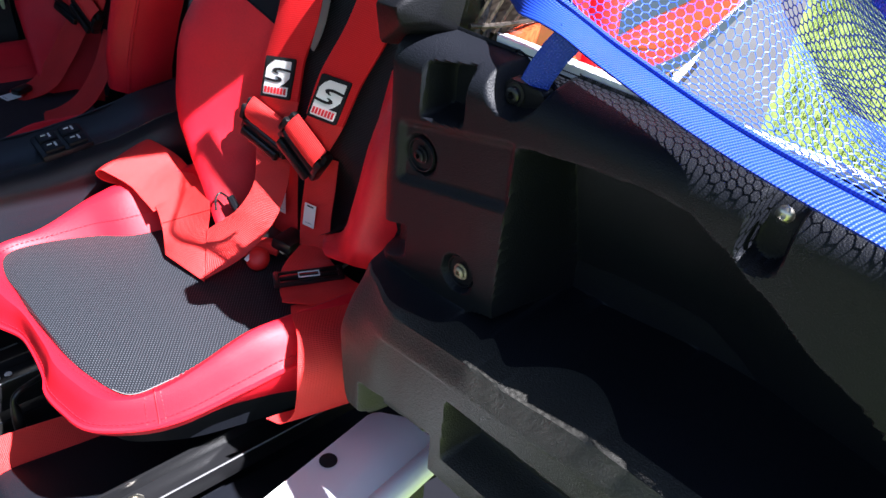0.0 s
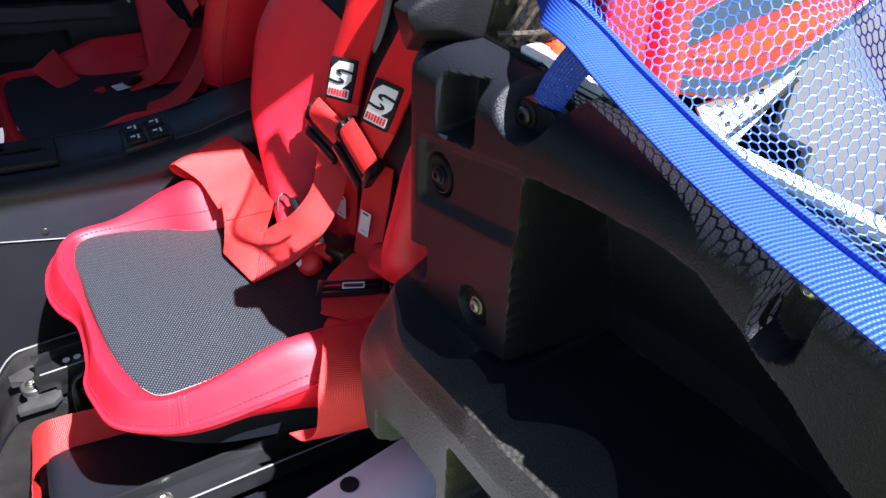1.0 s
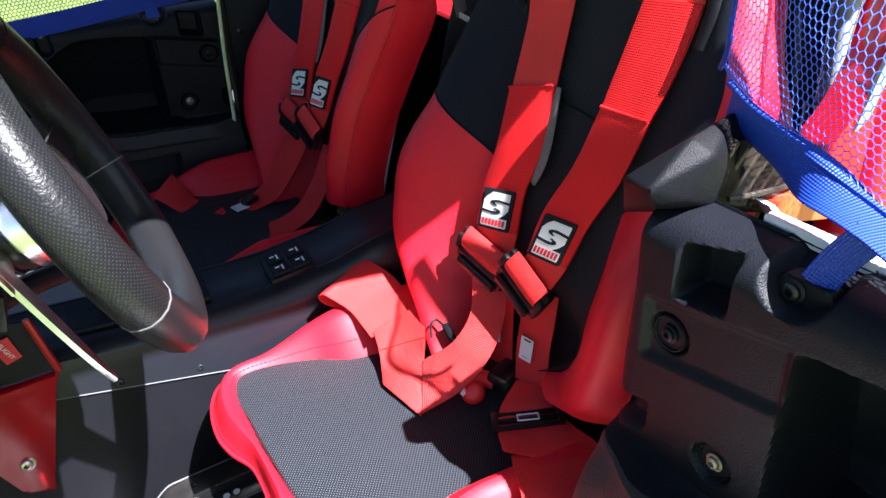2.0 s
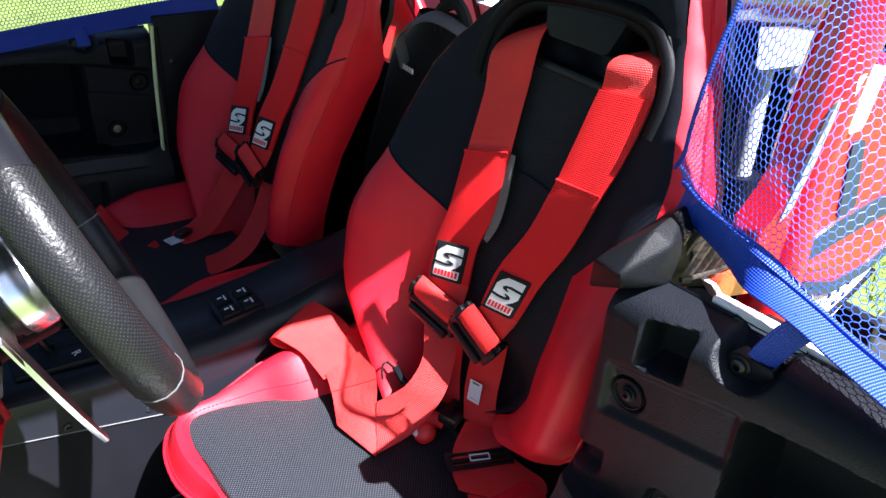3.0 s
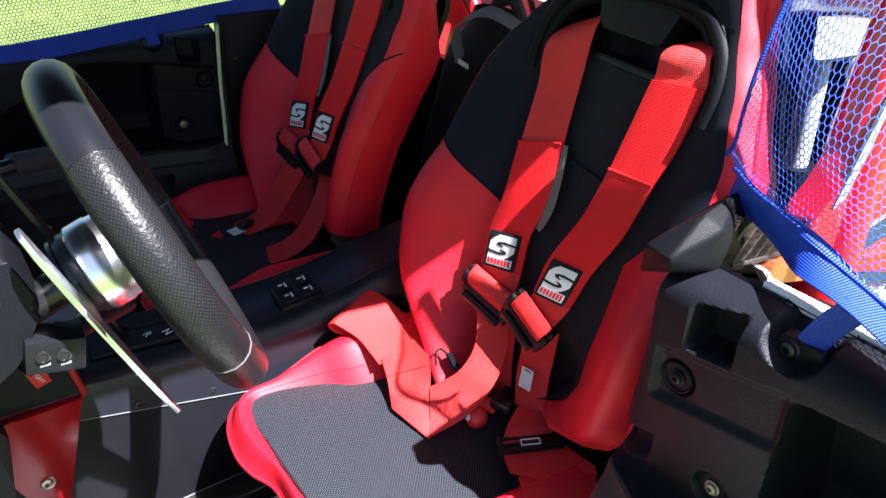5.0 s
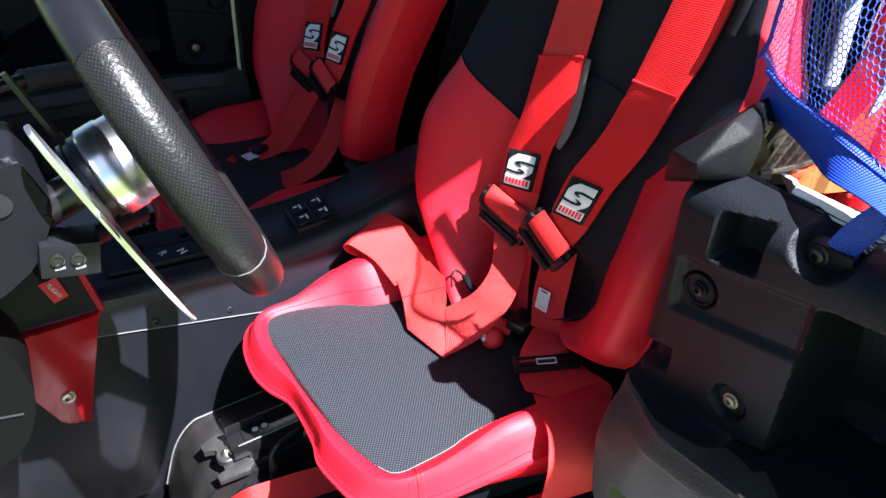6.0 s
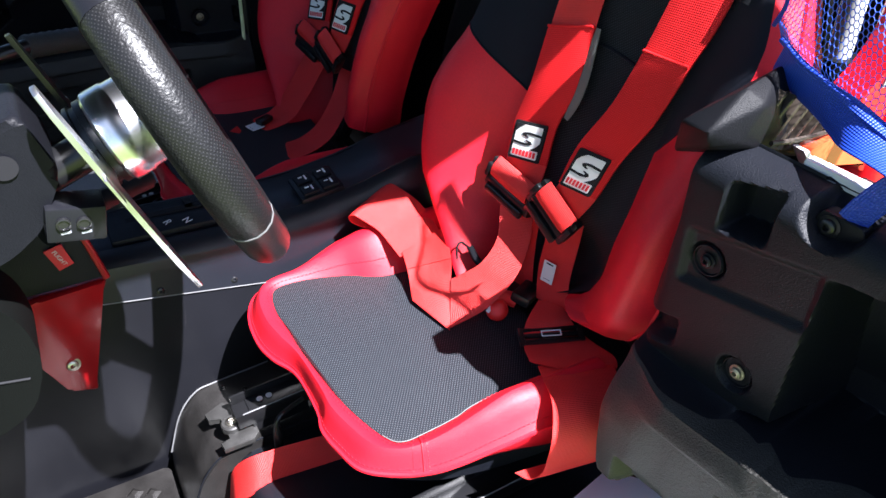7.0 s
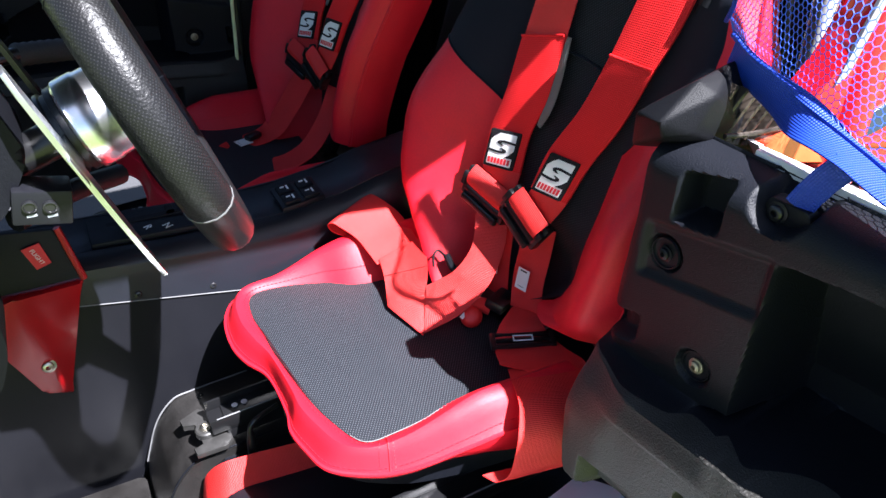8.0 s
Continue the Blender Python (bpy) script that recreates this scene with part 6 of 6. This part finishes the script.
def film(name, outline, mat, r=0.006, lift=0.0):
    """A cut graphic laid 2 mm proud of the panel."""
    bm = bmesh.new()
    prism(bm, rounded(outline, r, 3), on_panel(0.0025 + lift), on_panel(-0.001))
    part(name, bm, mat, fe)


bm = bmesh.new()
prism(bm, rounded([(0.30, 1.185), (0.270, 1.255), (0.305, 1.295), (0.345, 1.405), (0.42, 1.43), (0.52, 1.37), (0.64, 1.29), (0.625, 1.235), (0.57, 1.195), (0.50, 1.155), (0.44, 1.142), (0.37, 1.160)], 0.018, 4), on_panel(0.0), on_panel(-0.035), 0.008, 3)
part("panel", bm, M_PAINT, fe)
film("dark_graphic", [(0.335, 1.222), (0.40, 1.247), (0.47, 1.264), (0.60, 1.268), (0.605, 1.248), (0.50, 1.238), (0.42, 1.222), (0.36, 1.205)], M_DARKBLUE, 0.012)
film("dark_graphic", [(0.365, 1.182), (0.44, 1.162), (0.50, 1.172), (0.60, 1.232), (0.612, 1.228), (0.55, 1.185), (0.50, 1.158), (0.44, 1.146), (0.37, 1.164)], M_DARKBLUE)
film("dark_graphic", [(0.383, 1.345), (0.404, 1.345), (0.428, 1.262), (0.402, 1.252)], M_DARKBLUE)
film("dark_graphic", [(0.46, 1.40), (0.475, 1.395), (0.56, 1.275), (0.535, 1.272)], M_DARKBLUE)
film("orange_graphic", [(0.375, 1.196), (0.44, 1.208), (0.53, 1.226), (0.575, 1.222), (0.53, 1.202), (0.44, 1.184)], M_FLAME, 0.01)
film("grey_graphic", [(0.298, 1.272), (0.313, 1.283), (0.350, 1.400), (0.336, 1.396)], M_GREYFILM)
film("white_graphic", [(0.348, 1.418), (0.392, 1.424), (0.384, 1.362), (0.362, 1.356)], M_WHITE, 0.008, 0.004)
# pale perforated mud guard plate below the panel's edge
mg = thing("mud_guard", (0.47, -0.335, 1.08), "white perforated plastic guard plate under the quarter panel", "mud guard")
bm = bmesh.new()
prism(bm, rounded([(0.405, 1.138), (0.470, 1.150), (0.535, 1.165), (0.50, 1.115), (0.462, 1.078), (0.440, 1.090)], 0.006, 3), on_panel(-0.006), on_panel(-0.010), 0.001)
plate_ = part("plate", bm, M_WHITE, mg)
for i, (x, z) in enumerate(((0.440, 1.125), (0.455, 1.132), (0.470, 1.136), (0.487, 1.142), (0.452, 1.112), (0.468, 1.118), (0.484, 1.126), (0.463, 1.100), (0.478, 1.108))):
    bm = bmesh.new()
    prism(bm, [(x + 0.0035 * math.cos(k * 0.785), z + 0.0035 * math.sin(k * 0.785)) for k in range(8)], on_panel(-0.0055), on_panel(-0.007))
    part("hole", bm, M_PRINT, plate_)
bm = bmesh.new()
tube(bm, [on_panel(-0.004)(0.455, 1.098), on_panel(-0.004)(0.50, 1.125), on_panel(-0.004)(0.53, 1.150)], 0.003, 6)
part("edge_strip", bm, M_SMOOTH, mg)
# dark shelf between the trim and the quarter panel
bm = bmesh.new()
prism(bm, rounded([(0.20, 1.16), (0.40, 1.09), (0.46, 1.0), (0.46, 0.75), (0.20, 0.75)], 0.02), lambda x, z: (x, -0.20, z), lambda x, z: (x, -0.345, z), 0.01)
tagged(part("inner_side_panel", bm, M_PLASTIC, None), "black inner side panel behind the driver's seat", "side panel")

# rear wheel
tw = thing("rear_axle", (1.30, -0.22, 0.34), "rear axle end with a knobbly black off-road tyre", "axle")
MW = Matrix.Translation((1.30, -0.22, 0.34)) @ pose(0, 0, 0, 90, 0, 0)
bm = bmesh.new()
lathe(bm, [(0.19, -0.12), (0.27, -0.14), (0.335, -0.12), (0.345, 0), (0.335, 0.12), (0.27, 0.14), (0.19, 0.12)], MW, 40)
ty = part("tyre", bm, M_RUBBER, tw)
for k in range(30):
    for s in (-1, 1):
        bm = bmesh.new()
        a = (k + 0.25 * s) / 30 * 2 * math.pi
        box(bm, (0, 0, 0), (0.030, 0.055, 0.10), None, 0.003)
        bmesh.ops.transform(bm, matrix=MW @ Matrix.Rotation(a, 4, "Z") @ Matrix.Translation((0.350, 0, s * 0.065)), verts=bm.verts)
        part("lug", bm, M_RUBBER, ty)
bm = bmesh.new()
lathe(bm, [(0.02, 0.09), (0.17, 0.07), (0.192, 0.11), (0.192, -0.11), (0.17, -0.06), (0.02, -0.05)], MW, 32)
part("rim", bm, M_BLACKSTEEL, tw)
